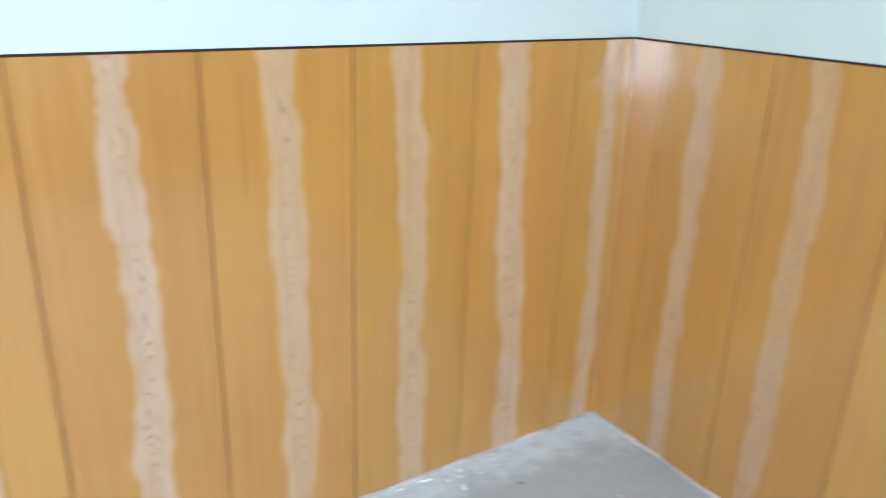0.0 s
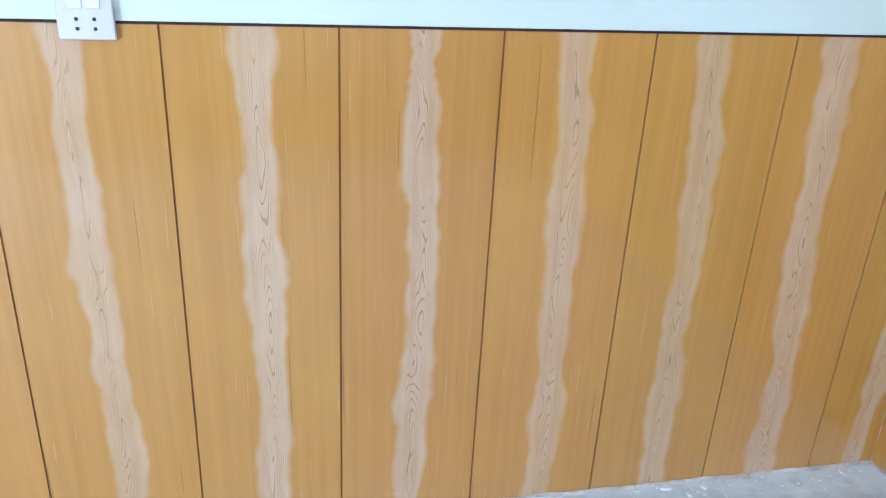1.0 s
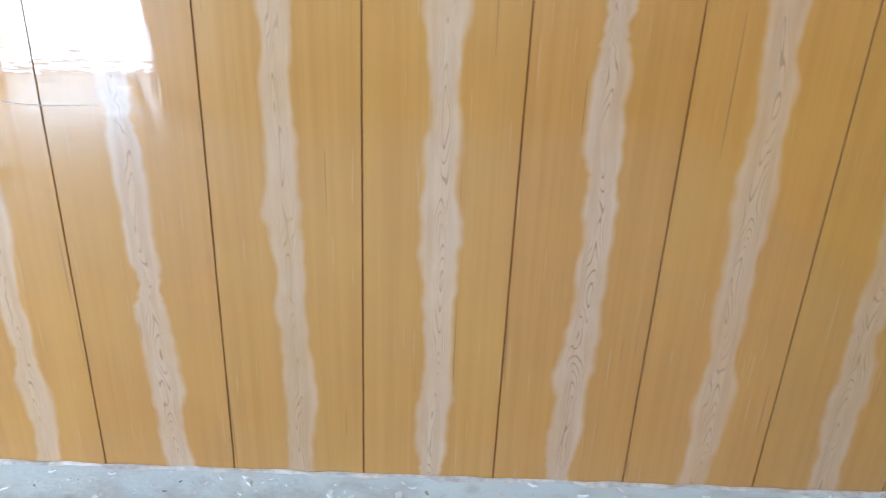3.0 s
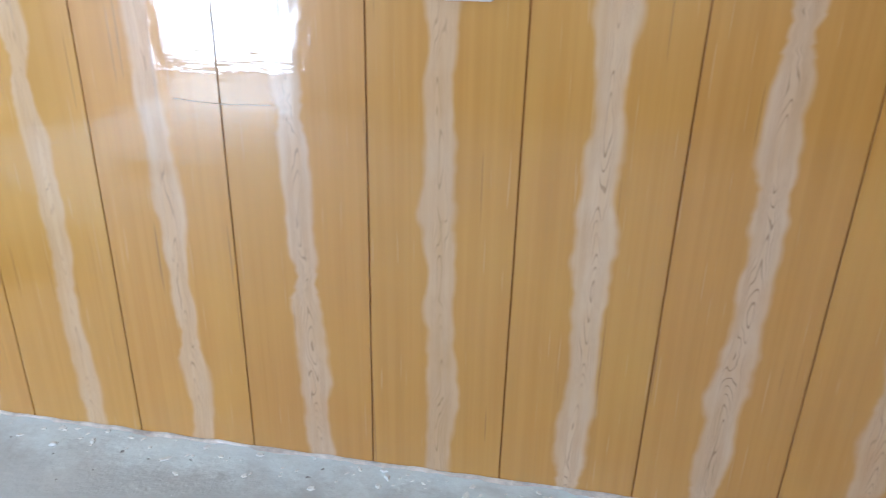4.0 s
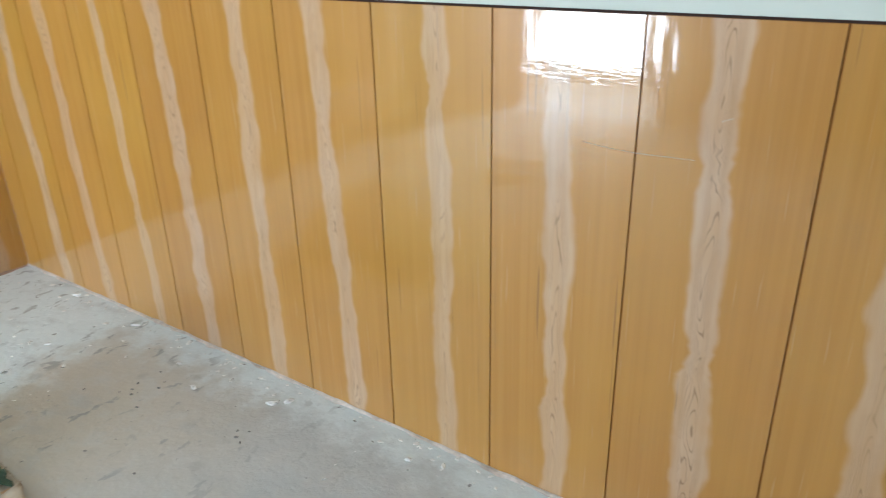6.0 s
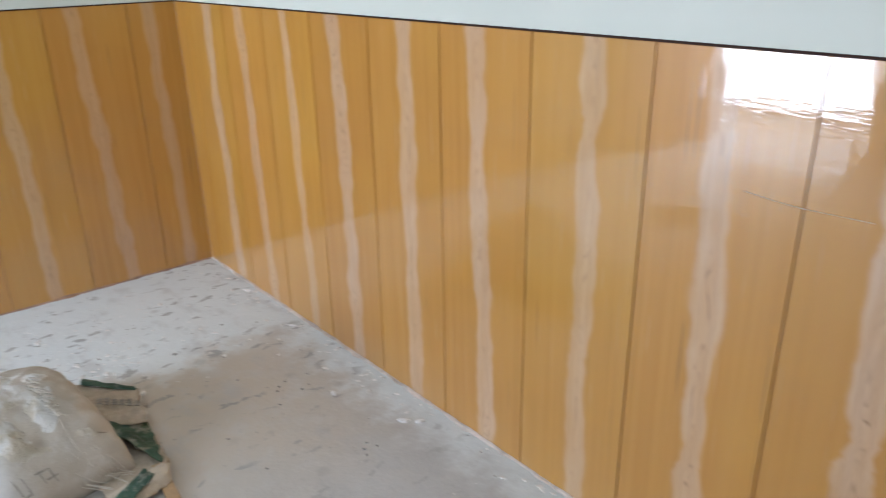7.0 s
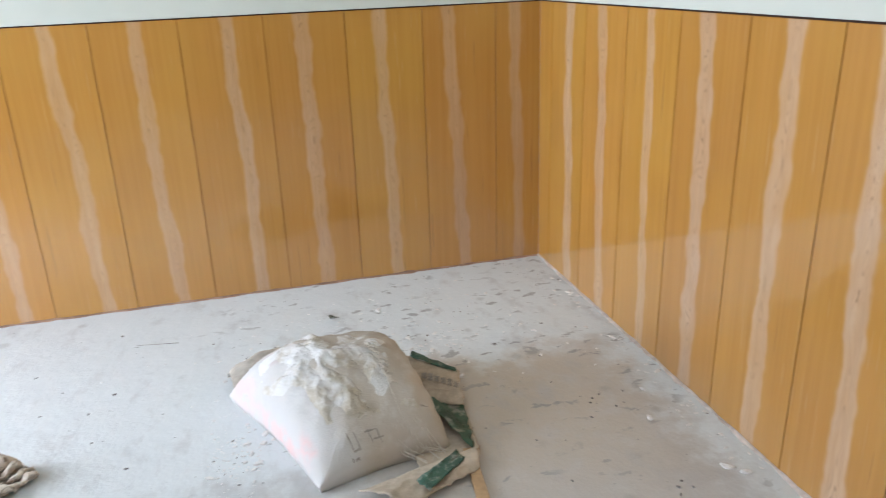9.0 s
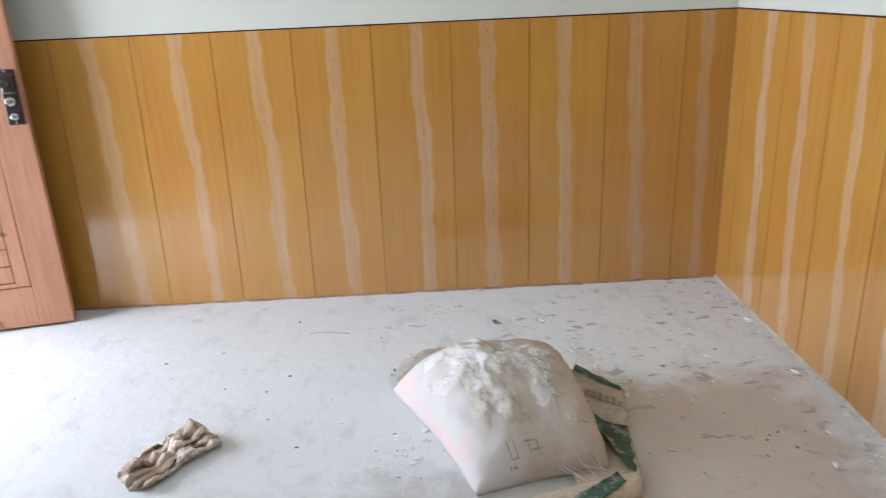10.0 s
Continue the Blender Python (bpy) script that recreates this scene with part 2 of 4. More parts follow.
M_WOOD, M_WALL, M_FLOOR = wood_paint(), wall_paint(), floor_concrete()
M_GROOVE = plain("groove_brown", (0.25, 0.105, 0.028), 0.9)
M_LINE = plain("line_brown", (0.045, 0.026, 0.02), 0.8)
for _m in (M_GROOVE, M_LINE):
    _m.node_tree.nodes["Principled BSDF"].inputs["Specular IOR Level"].default_value = 0.1
M_CEIL = plain("ceiling_white", (0.78, 0.79, 0.77), 0.8, scale=4.0, spread=0.05)
M_MORTAR = plain("mortar_edge", (0.56, 0.48, 0.42), 0.9, scale=30.0, spread=0.35, bumpy=0.5)
M_MORTAR_BROWN = plain("mortar_brown", (0.34, 0.21, 0.14), 0.9, scale=30.0, spread=0.4, bumpy=0.5)
M_CHIP = plain("putty_chip", (0.78, 0.775, 0.76), 0.85, scale=40.0)
M_DARKCHIP = plain("dark_chip", (0.23, 0.22, 0.21), 0.9, scale=40.0)
M_PLASTIC = plain("switch_plastic", (0.60, 0.555, 0.56), 0.3, spread=0.04, bumpy=0.02)
M_ROCKER = plain("rocker_plastic", (0.74, 0.74, 0.74), 0.25, spread=0.03, bumpy=0.02)
M_HOLE = plain("socket_hole", (0.02, 0.02, 0.02), 0.7)


# ------------------------------------------------------------ mesh helpers
def bm_box(bm, x0, x1, y0, y1, z0, z1, bevel=0.0):
    r = bmesh.ops.create_cube(bm, size=1.0, matrix=Matrix.Translation(((x0 + x1) / 2, (y0 + y1) / 2, (z0 + z1) / 2)) @ Matrix.Diagonal((x1 - x0, y1 - y0, z1 - z0, 1)))
    if bevel:
        edges = list({e for v in r["verts"] for e in v.link_edges})
        bmesh.ops.bevel(bm, geom=edges, offset=bevel, segments=2, affect="EDGES", profile=0.5)


def mesh_of(name, bm, mat, smooth=False):
    me = bpy.data.meshes.new(name)
    bm.normal_update()
    bm.to_mesh(me)
    bm.free()
    me.materials.append(mat)
    if smooth:
        for poly in me.polygons:
            poly.use_smooth = True
    return me


def part(name, bm, mat, parent=None, label="", smooth=False):
    ob = new(name, mesh_of(name, bm, mat, smooth))
    if parent is not None:
        ob.parent = parent
    if label:
        tagged(ob, label)
    return ob


def box_part(name, dims, mat, parent=None, bevel=0.0, label=""):
    bm = bmesh.new()
    bm_box(bm, *dims, bevel=bevel)
    return part(name, bm, mat, parent, label)


def holder(name, m, label, category, kind="", group=""):
    ob = new(name)
    ob.matrix_world = m
    return tagged(ob, label, category, group, kind)


# ------------------------------------------------------------ walls, floor, ceiling
T = 0.15
bm = bmesh.new()
bmesh.ops.create_grid(bm, x_segments=2, y_segments=2, size=0.5, matrix=Matrix.Translation((LX / 2, -DY / 2, 0)) @ Matrix.Diagonal((LX + 0.3, DY + 0.4, 1, 1)))
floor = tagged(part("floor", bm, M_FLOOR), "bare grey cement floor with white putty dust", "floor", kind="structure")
ceiling = tagged(box_part("ceiling", (-T, LX + T, -DY - T, T, HZ, HZ + 0.12), M_CEIL), "plain white painted ceiling", "ceiling", kind="structure")
WALL_LABEL = "pale white painted plaster wall above wood dado"
wall_north = tagged(box_part("wall_north", (-T, LX + T, 0, T, HD, HZ), M_WALL), WALL_LABEL, "wall", kind="structure")
wall_west = tagged(box_part("wall_west", (-T, 0, -DY - T, 0, HD, HZ), M_WALL), WALL_LABEL, "wall", kind="structure")
wall_east = tagged(box_part("wall_east", (LX, LX + T, -DY - T, 0, HD, HZ), M_WALL), WALL_LABEL, "wall", kind="structure")
bm = bmesh.new()
bm_box(bm, 0, DX0, -DY - T, -DY, HD, DZ)
bm_box(bm, DX1, WX0, -DY - T, -DY, HD, DZ)
bm_box(bm, WX1, LX, -DY - T, -DY, HD, DZ)
bm_box(bm, WX0, WX1, -DY - T, -DY, HD, WZ0)
bm_box(bm, 0, WX0, -DY - T, -DY, DZ, HZ)
bm_box(bm, WX1, LX, -DY - T, -DY, DZ, HZ)
bm_box(bm, WX0, WX1, -DY - T, -DY, WZ1, HZ)
wall_south = tagged(part("wall_south", bm, M_WALL), "pale white painted plaster wall with a doorway", "wall", kind="structure")

# drift: the pale band's sideways shift in mm at five heights, top to bottom; pinches: height and depth of narrow places
HEIGHTS = (1.1, 0.85, 0.6, 0.3, 0.0)


def plank(parent, place, x0, x1, centre, drift, half, pinches=(), seed=0, wash=0.8, lean=(0.0, 0.0)):
    """One board of the dado, upright in its own frame with its base at z 0, its face at y 0, looking towards -y."""
    rows, cols = 44, 3
    verts, band = [], []
    rng = random.Random(seed)
    ph = [rng.uniform(0, 6.28) for _ in range(4)]
    for j in range(rows + 1):
        z = 0.004 + (HD - 0.006) * j / rows
        c = 0.001 * float(np.interp(z, HEIGHTS[::-1], drift[::-1])) + centre
        c += 0.0035 * math.sin(z * 9 + ph[0]) + 0.002 * math.sin(z * 23 + ph[1])
        w = half * (1 + 0.10 * math.sin(z * 13 + ph[2]) + 0.07 * math.sin(z * 29 + ph[3]))
        for zp, k in pinches:
            w *= 1 - 0.75 * k * math.exp(-((z - zp) / 0.036) ** 2)
        for i in range(cols + 1):
            x = x0 + (x1 - x0) * i / cols + (lean[0] + (lean[1] - lean[0]) * i / cols) * z / HD
            verts.append((x, 0.0, z))
            band.append((x - c) / w)
    n = cols + 1
    faces = [(j * n + i, j * n + i + 1, (j + 1) * n + i + 1, (j + 1) * n + i) for j in range(rows) for i in range(cols)]
    # returns into the grooves
    base = len(verts)
    for x, ln in ((x0, lean[0]), (x1, lean[1])):
        for j in (0, rows):
            verts.append((x + ln * j / rows, 0.005, 0.004 + (HD - 0.006) * j / rows))
            band.append(5.0)
    left = [j * n for j in range(rows + 1)]
    right = [j * n + cols for j in range(rows + 1)]
    faces.append((*left, base + 1, base))
    faces.append((*right[::-1], base + 2, base + 3))
    me = bpy.data.meshes.new("plank")
    me.from_pydata(verts, [], faces)
    a = me.attributes.new("band", "FLOAT", "POINT")
    a.data.foreach_set("value", band)
    a = me.attributes.new("wash", "FLOAT", "POINT")
    a.data.foreach_set("value", [wash] * len(verts))
    me.materials.append(M_WOOD)
    ob = new("plank", me)
    ob.parent = parent
    ob.matrix_basis = place
    return ob


def dado(name, m, length, edges, bands, seed, skip=None, wash=0.8, gap=0.002, lean=0.0):
    """A run of boards along local x from 0 to length; m carries it to its wall. bands: by board number, (centre, drift, half, pinches)."""
    root = holder(name, m, "ochre wood-grain painted dado with upright boards", "wainscot", "structure")
    bm = bmesh.new()
    spans = [(0.0, length)] if skip is None else [(0.0, skip[0]), (skip[1], length)]
    for a, b in spans:
        bm_box(bm, a, b, 0.004, T, 0.0, HD - 0.001)
    part("backing", bm, M_GROOVE, root)
    bm = bmesh.new()
    for a, b in spans:
        bm_box(bm, a, b, -0.0008, 0.004, HD - 0.001, HD + 0.0035)
    part("top_line", bm, M_LINE, root, "thin dark brown painted line")
    rng = random.Random(seed)
    pts = [0.0] + [e for e in edges if 0.02 < e < length - 0.02] + [length]
    for i, (a, b) in enumerate(zip(pts[:-1], pts[1:])):
        for sa, sb in spans:
            x0, x1 = max(a, sa), min(b, sb)
            if x1 - x0 < 0.03:
                continue
            if i in bands:
                c, dr, half, pin = bands[i]
            else:
                c, dr, half, pin = (a + b) / 2, [rng.uniform(-15, 15) for _ in range(5)], rng.uniform(0.026, 0.036), ()
            if x1 - x0 < 0.14 and i not in bands:
                half, c = 0.001, -9.0
            g0, g1 = (0.0005 if x0 in (sa, sb) else gap), (0.0005 if x1 in (sa, sb) else gap)
            plank(root, Matrix.Identity(4), x0 + g0, x1 - g1, c, dr, half, pin, seed * 100 + i, wash * rng.uniform(0.85, 1.1),
                  (0.0 if x0 in (sa, sb) else lean, 0.0 if x1 in (sa, sb) else lean))
    return root


# north run: local x is the room's x
PITCH = 0.3048
north_edges = [0.113 + PITCH * n for n in range(16)]
mid = lambda n: 0.116 + PITCH * (n - 0.5)
north = {}
north[1] = (mid(1), (24, 18, 25, 37, 42), 0.034, ())
north[2] = (mid(2), (-18, -2, -1, 10, 30), 0.032, ())
north[3] = (mid(3), (-3, 9, 13, 24, 34), 0.025, ((0.42, 0.3),))
north[4] = (mid(4), (-20, -3, 3, 5, 5), 0.035, ())
north[5] = (mid(5), (10, 18, 16, 14, 15), 0.031, ((0.43, 0.25),))
north[6] = (mid(6), (-20, -9, -5, 10, 20), 0.031, ())
north[7] = (mid(7), (28, 18, 23, 21, 22), 0.029, ((0.91, 0.3), (0.41, 0.2)))
north[8] = (mid(8), (2, 0, 12, 18, 15), 0.030, ((0.29, 0.25), (0.44, 0.15)))
north[9] = (mid(9), (0, 0, 0, 17, 15), 0.034, ((0.85, 0.5), (0.47, 0.55)))
north[10] = (mid(10), (-1, -7, 5, 4, 3), 0.033, ((0.86, 0.15), (0.18, 0.2)))
north[11] = (mid(11), (6, 6, 13, 8, -2), 0.035, ((0.0, 0.45),))
north[12] = (mid(12), (9, 13, 16, 8, -4), 0.035, ((1.04, 0.45), (0.74, 0.4), (0.03, 0.25)))
north[13] = (mid(13), (0, 11, 12, 17, 3), 0.036, ((0.35, 0.15),))
north[14] = (mid(14), (-15, -2, 2, 8, 0), 0.036, ((0.8, 0.2), (0.65, 0.2), (0.42, 0.3)))
north[15] = (mid(15), (-38, -32, -18, 0, 0), 0.040, ((0.33, 0.2),))
north[16] = (mid(16), (-36, -30, -22, -22, -26), 0.029, ())
dado_north = dado("dado_north", pose(0, 0, 0), LX, north_edges, north, 1, wash=0.62, lean=0.011)

M_SCRATCH = plain("dried_paint_hair", (0.66, 0.56, 0.42), 0.4)
for pts in (((2.457, 0.866), (2.51, 0.861), (2.56, 0.859), (2.667, 0.862)), ((2.704, 0.934), (2.722, 0.942))):
    bm = bmesh.new()
    for (xa, za), (xb, zb) in zip(pts[:-1], pts[1:]):
        quad = [bm.verts.new(q) for q in ((xa, -0.0002, za - 0.0006), (xb, -0.0002, zb - 0.0006), (xb, -0.0012, zb), (xa, -0.0012, za), (xa, -0.0002, za + 0.0006), (xb, -0.0002, zb + 0.0006))]
        bm.faces.new((quad[0], quad[1], quad[2], quad[3]))
        bm.faces.new((quad[3], quad[2], quad[5], quad[4]))
    part("paint_ridge", bm, M_SCRATCH, dado_north, "thin pale ridge of dried paint")

# west run: local x runs from the south end to the north corner
WP = 0.3035
west_edges = sorted(DY - 0.202 - WP * n for n in range(12))
nw = len([e for e in west_edges if 0.02 < e < DY - 0.02])
wmid = lambda n: DY - 0.197 - WP * (n - 1.5)
west_sets = ((-67, -63, -58, -52, -45), (-44, -33, -22, -8, 3), (-16, -10, -6, 0, 3), (-2, -8, -5, 0, 2), (24, 26, 40, 36, 37),
             (8, 2, 4, 11, 18), (17, 20, 38, 34, 40), (23, 20, 33, 43, 39), (-2, 8, 16, 24, 36))
west_half = (0.023, 0.028, 0.026, 0.030, 0.026, 0.028, 0.028, 0.026, 0.031)
west = {nw - k: (wmid(k + 1), west_sets[k], west_half[k], ((0.55, 0.2),) if k % 2 else ()) for k in range(9)}
dado_west = dado("dado_west", pose(0, -DY, 0, 0, 0, 90), DY, west_edges, west, 2, wash=0.43, gap=0.0014, lean=0.010)

# east run: local x runs from the north corner to the south end
east_edges = [0.11 + 0.298 * n for n in range(12)]
east = {1: (0.243, (0, 2, -6, -2, 6), 0.030, ()), 2: (0.529, (-12, 0, 4, 2, -6), 0.031, ())}
dado_east = dado("dado_east", pose(LX, 0, 0, 0, 0, -90), DY, east_edges, east, 3, wash=0.5, gap=0.0014)
# south run: local x runs from the east corner to the west, past the doorway
dado_south = dado("dado_south", pose(LX, -DY, 0, 0, 0, 180), LX, [0.2 + PITCH * n for n in range(16)], {}, 4, (LX - DX1, LX - DX0))

# ------------------------------------------------------------ outside, doorway and window
M_PORCH = plain("porch_cement", (0.42, 0.40, 0.37), 0.85, scale=6.0)
bm = bmesh.new()
bm_box(bm, -300, 300, -300, 300, -0.5, -0.03)
tagged(part("ground", bm, M_PORCH), "pale cement ground outside the doorway", "ground", kind="structure")
M_FRAME = plain("door_frame_wood", (0.42, 0.22, 0.15), 0.5, scale=12.0, spread=0.2)
M_GLASS, _nt, _p = material("window_glass")
_p.inputs["Transmission Weight"].default_value, _p.inputs["Roughness"].default_value = 1.0, 0.02

window_1 = holder("window_1", pose(0, -DY, 0), "wooden framed window in the painted wall", "window", "structure")
for x in (WX0, WX1 - 0.05):
    box_part("window_frame", (x, x + 0.05, -0.10, -0.04, WZ0 + 0.05, WZ1 - 0.05), M_FRAME, window_1, 0.004)
for z in (WZ0, WZ1 - 0.05):
    box_part("window_frame", (WX0, WX1, -0.10, -0.04, z, z + 0.05), M_FRAME, window_1, 0.004)
pane = box_part("pane", (WX0 + 0.05, WX1 - 0.05, -0.074, -0.069, WZ0 + 0.05, WZ1 - 0.05), M_GLASS, window_1)
pane.visible_shadow = False

door_frame = holder("door_frame", pose(0, -DY, 0), "reddish wooden door frame round the open doorway", "door frame", "structure")
for x in (DX0 - 0.045, DX1):
    box_part("jamb", (x, x + 0.045, -T - 0.01, 0.012, 0.0, DZ), M_FRAME, door_frame, 0.004)
box_part("head", (DX0 - 0.045, DX1 + 0.045, -T - 0.01, 0.012, DZ, DZ + 0.05), M_FRAME, door_frame, 0.004)


def door_wood():
    m, nt, p = material("door_wood")
    v = coords(nt)
    grain = noise_tex(nt, coords(nt, (50, 50, 3)), 1.0, 4.0)
    blot, knot = noise_tex(nt, v, 5.0, 4.0), noise_tex(nt, v, 14.0, 2.0, 0.4)
    c = mixc(nt, step(nt, grain, 0.3, 0.7), (0.43, 0.195, 0.105), (0.52, 0.26, 0.155))
    c = mixc(nt, mth(nt, "MULTIPLY", step(nt, blot, 0.5, 0.75), 0.4), c, (0.55, 0.31, 0.20))
    c = mixc(nt, mth(nt, "MULTIPLY", step(nt, knot, 0.66, 0.72), 0.8), c, (0.16, 0.07, 0.035))
    nt.links.new(c, p.inputs["Base Color"])
    p.inputs["Roughness"].default_value = 0.6
    bump(nt, p, grain, 0.15, 0.004)
    return m


M_DOOR = door_wood()
M_GAP = plain("door_joint", (0.12, 0.05, 0.028), 0.8)
M_IRON = plain("lock_iron", (0.10, 0.10, 0.10), 0.3, 0.9)
M_STEEL = plain("lock_steel", (0.55, 0.55, 0.54), 0.25, 1.0)
LW, LT, LH = 0.875, 0.036, 2.02
door_1 = holder("door_1", pose(0.33, -DY + 0.018, 0.012, 0, 0, 102.6), "open pinkish unvarnished wooden panel door", "door", "structure")
ST, BR, LR0, LR1, TR = 0.125, 0.165, 0.86, 1.02, 0.12
for x in (0.0, LW - ST):
    box_part("stile", (x, x + ST, 0, LT, 0, LH), M_DOOR, door_1, 0.003)
for a, b in ((0, BR), (LR0, LR1), (LH - TR, LH)):
    box_part("rail", (ST, LW - ST, 0.0005, LT - 0.0005, a, b), M_DOOR, door_1, 0.003)
for a, b in ((BR, LR0), (LR1, LH - TR)):
    box_part("panel_core", (ST, LW - ST, 0.014, LT - 0.010, a, b), M_GAP, door_1)
    # moulding strips round the panel
    q, g = 0.055, 0.004
    for dims in ((ST + g, ST + q, 0.003, 0.016, a + g, b - g), (LW - ST - q, LW - ST - g, 0.003, 0.016, a + g, b - g),
                 (ST + q, LW - ST - q, 0.003, 0.016, a + g, a + 0.02), (ST + q, LW - ST - q, 0.003, 0.016, b - 0.02, b - g)):
        box_part("moulding", dims, M_DOOR, door_1, 0.003)
    z, k = a + 0.024, 0
    while z < b - 0.03:
        top = min(z + 0.066, b - 0.024)
        box_part("board", (ST + q + g, LW - ST - q - g, 0.006, 0.016, z, top), M_DOOR, door_1, 0.003)
        z += 0.07
def drum(name, r1, r2, depth, place, mat, parent, label=""):
    """A short turned piece, its axis across the leaf."""
    bm = bmesh.new()
    bmesh.ops.create_cone(bm, cap_ends=True, segments=18, radius1=r1, radius2=r2, depth=depth, matrix=pose(*place, 90))
    rims = [e for e in bm.edges if abs(e.verts[0].co.y - e.verts[1].co.y) < 1e-5]
    bmesh.ops.bevel(bm, geom=rims, offset=min(r1, depth) * 0.2, segments=2, affect="EDGES", profile=0.5)
    return part(name, bm, mat, parent, label, True)


lock = box_part("lock_plate", (LW - 0.068, LW - 0.012, -0.006, 0.0, 0.80, 1.00), M_IRON, door_1, 0.003, "dark iron lock plate")
box_part("lock_case", (LW - 0.064, LW - 0.016, -0.026, -0.006, 0.915, 0.985), M_IRON, lock, 0.007, "rounded dark lock case")
drum("spindle", 0.013, 0.011, 0.030, (LW - 0.04, -0.036, 0.952), M_STEEL, lock)
bm = bmesh.new()
bm_box(bm, LW - 0.135, LW - 0.03, -0.062, -0.044, 0.942, 0.963, 0.008)
for v in bm.verts:
    v.co.z -= 1.2 * (LW - 0.03 - v.co.x) ** 2
part("lever", bm, M_IRON, lock, "dark metal lever handle", True)
drum("knob", 0.015, 0.017, 0.024, (LW - 0.04, -0.018, 0.888), M_STEEL, lock, "worn bright steel turning knob")
drum("keyhole_rose", 0.017, 0.013, 0.014, (LW - 0.04, -0.013, 0.832), M_STEEL, lock, "worn bright steel rose")
for z in (0.808, 0.992):
    drum("screw", 0.004, 0.0035, 0.003, (LW - 0.04, -0.007, z), M_STEEL, lock)

# ------------------------------------------------------------ switch plate
plate = holder("switch_socket_plate", pose(3.061, 0, 1.1155), "white plastic switch and socket plate on the wall", "switch plate")
PW, PH = 0.0445, 0.0425
box_part("body", (-PW, PW, -0.017, -0.0035, -PH, PH), M_PLASTIC, plate, 0.003)
box_part("back_box", (-PW + 0.006, PW - 0.006, -0.0045, 0.002, -PH + 0.006, PH - 0.006), M_ROCKER, plate)
for x in (-0.0135, 0.0145):
    bm = bmesh.new()
    bm_box(bm, x - 0.0115, x + 0.0115, -0.003, 0.003, -0.0115, 0.0115, 0.0015)
    bmesh.ops.transform(bm, matrix=pose(0, -0.018, 0.019, 7 if x < 0 else -7), verts=bm.verts)
    part("rocker", bm, M_ROCKER, plate, "glossy white rocker")
    for dx, dz in ((-0.0, -0.009), (0.0, -0.0245)):
        bm = bmesh.new()
        bmesh.ops.create_cone(bm, cap_ends=True, segments=12, radius1=0.0032, radius2=0.0032, depth=0.002, matrix=pose(x + dx, -0.0172, dz, 90))
        part("socket_hole", bm, M_HOLE, plate, "dark socket hole")

# ------------------------------------------------------------ rough mortar edge at the foot of the walls
def mortar(name, a, b, inward, seed, mat):
    """A ragged low fillet of mortar and paint drips where the wall meets the floor."""
    a, b, inward = Vector(a), Vector(b), Vector(inward)
    n = int((b - a).length / 0.012)
    verts, faces = [], []
    for i in range(n + 1):
        p = a.lerp(b, i / n)
        k = noise.noise((p.x * 9 + seed, p.y * 9, 0)) + 0.6 * noise.noise((p.x * 31, p.y * 31 + seed, 3))
        w, h = 0.010 + 0.015 * k, 0.006 + 0.006 * noise.noise((p.x * 14, p.y * 14, seed + 7.0))
        verts += [p + Vector((0, 0, max(h, 0.003))), p + inward * w * 0.35 + Vector((0, 0, max(h * 0.7, 0.002))), p + inward * max(w, 0.004) + Vector((0, 0, -0.002))]
    for i in range(n):
        for j in range(2):
            q = i * 3 + j
            faces.append((q, q + 1, q + 4, q + 3))
    me = bpy.data.meshes.new(name)
    me.from_pydata([tuple(v) for v in verts], [], faces)
    me.materials.append(mat)
    me.validate()
    ob = new(name, me)
    return tagged(ob, "ragged pale mortar edge along the wall foot", "trim", kind="structure")


mortar("trim_north", (0.0, -0.001, 0), (LX, -0.001, 0), (0, -1, 0), 1.0, M_MORTAR)
mortar("trim_west", (0.001, -DY + 0.02, 0), (0.001, -0.01, 0), (1, 0, 0), 5.0, M_MORTAR_BROWN)
mortar("trim_east", (LX - 0.001, -DY + 0.02, 0), (LX - 0.001, -0.01, 0), (-1, 0, 0), 9.0, M_MORTAR)


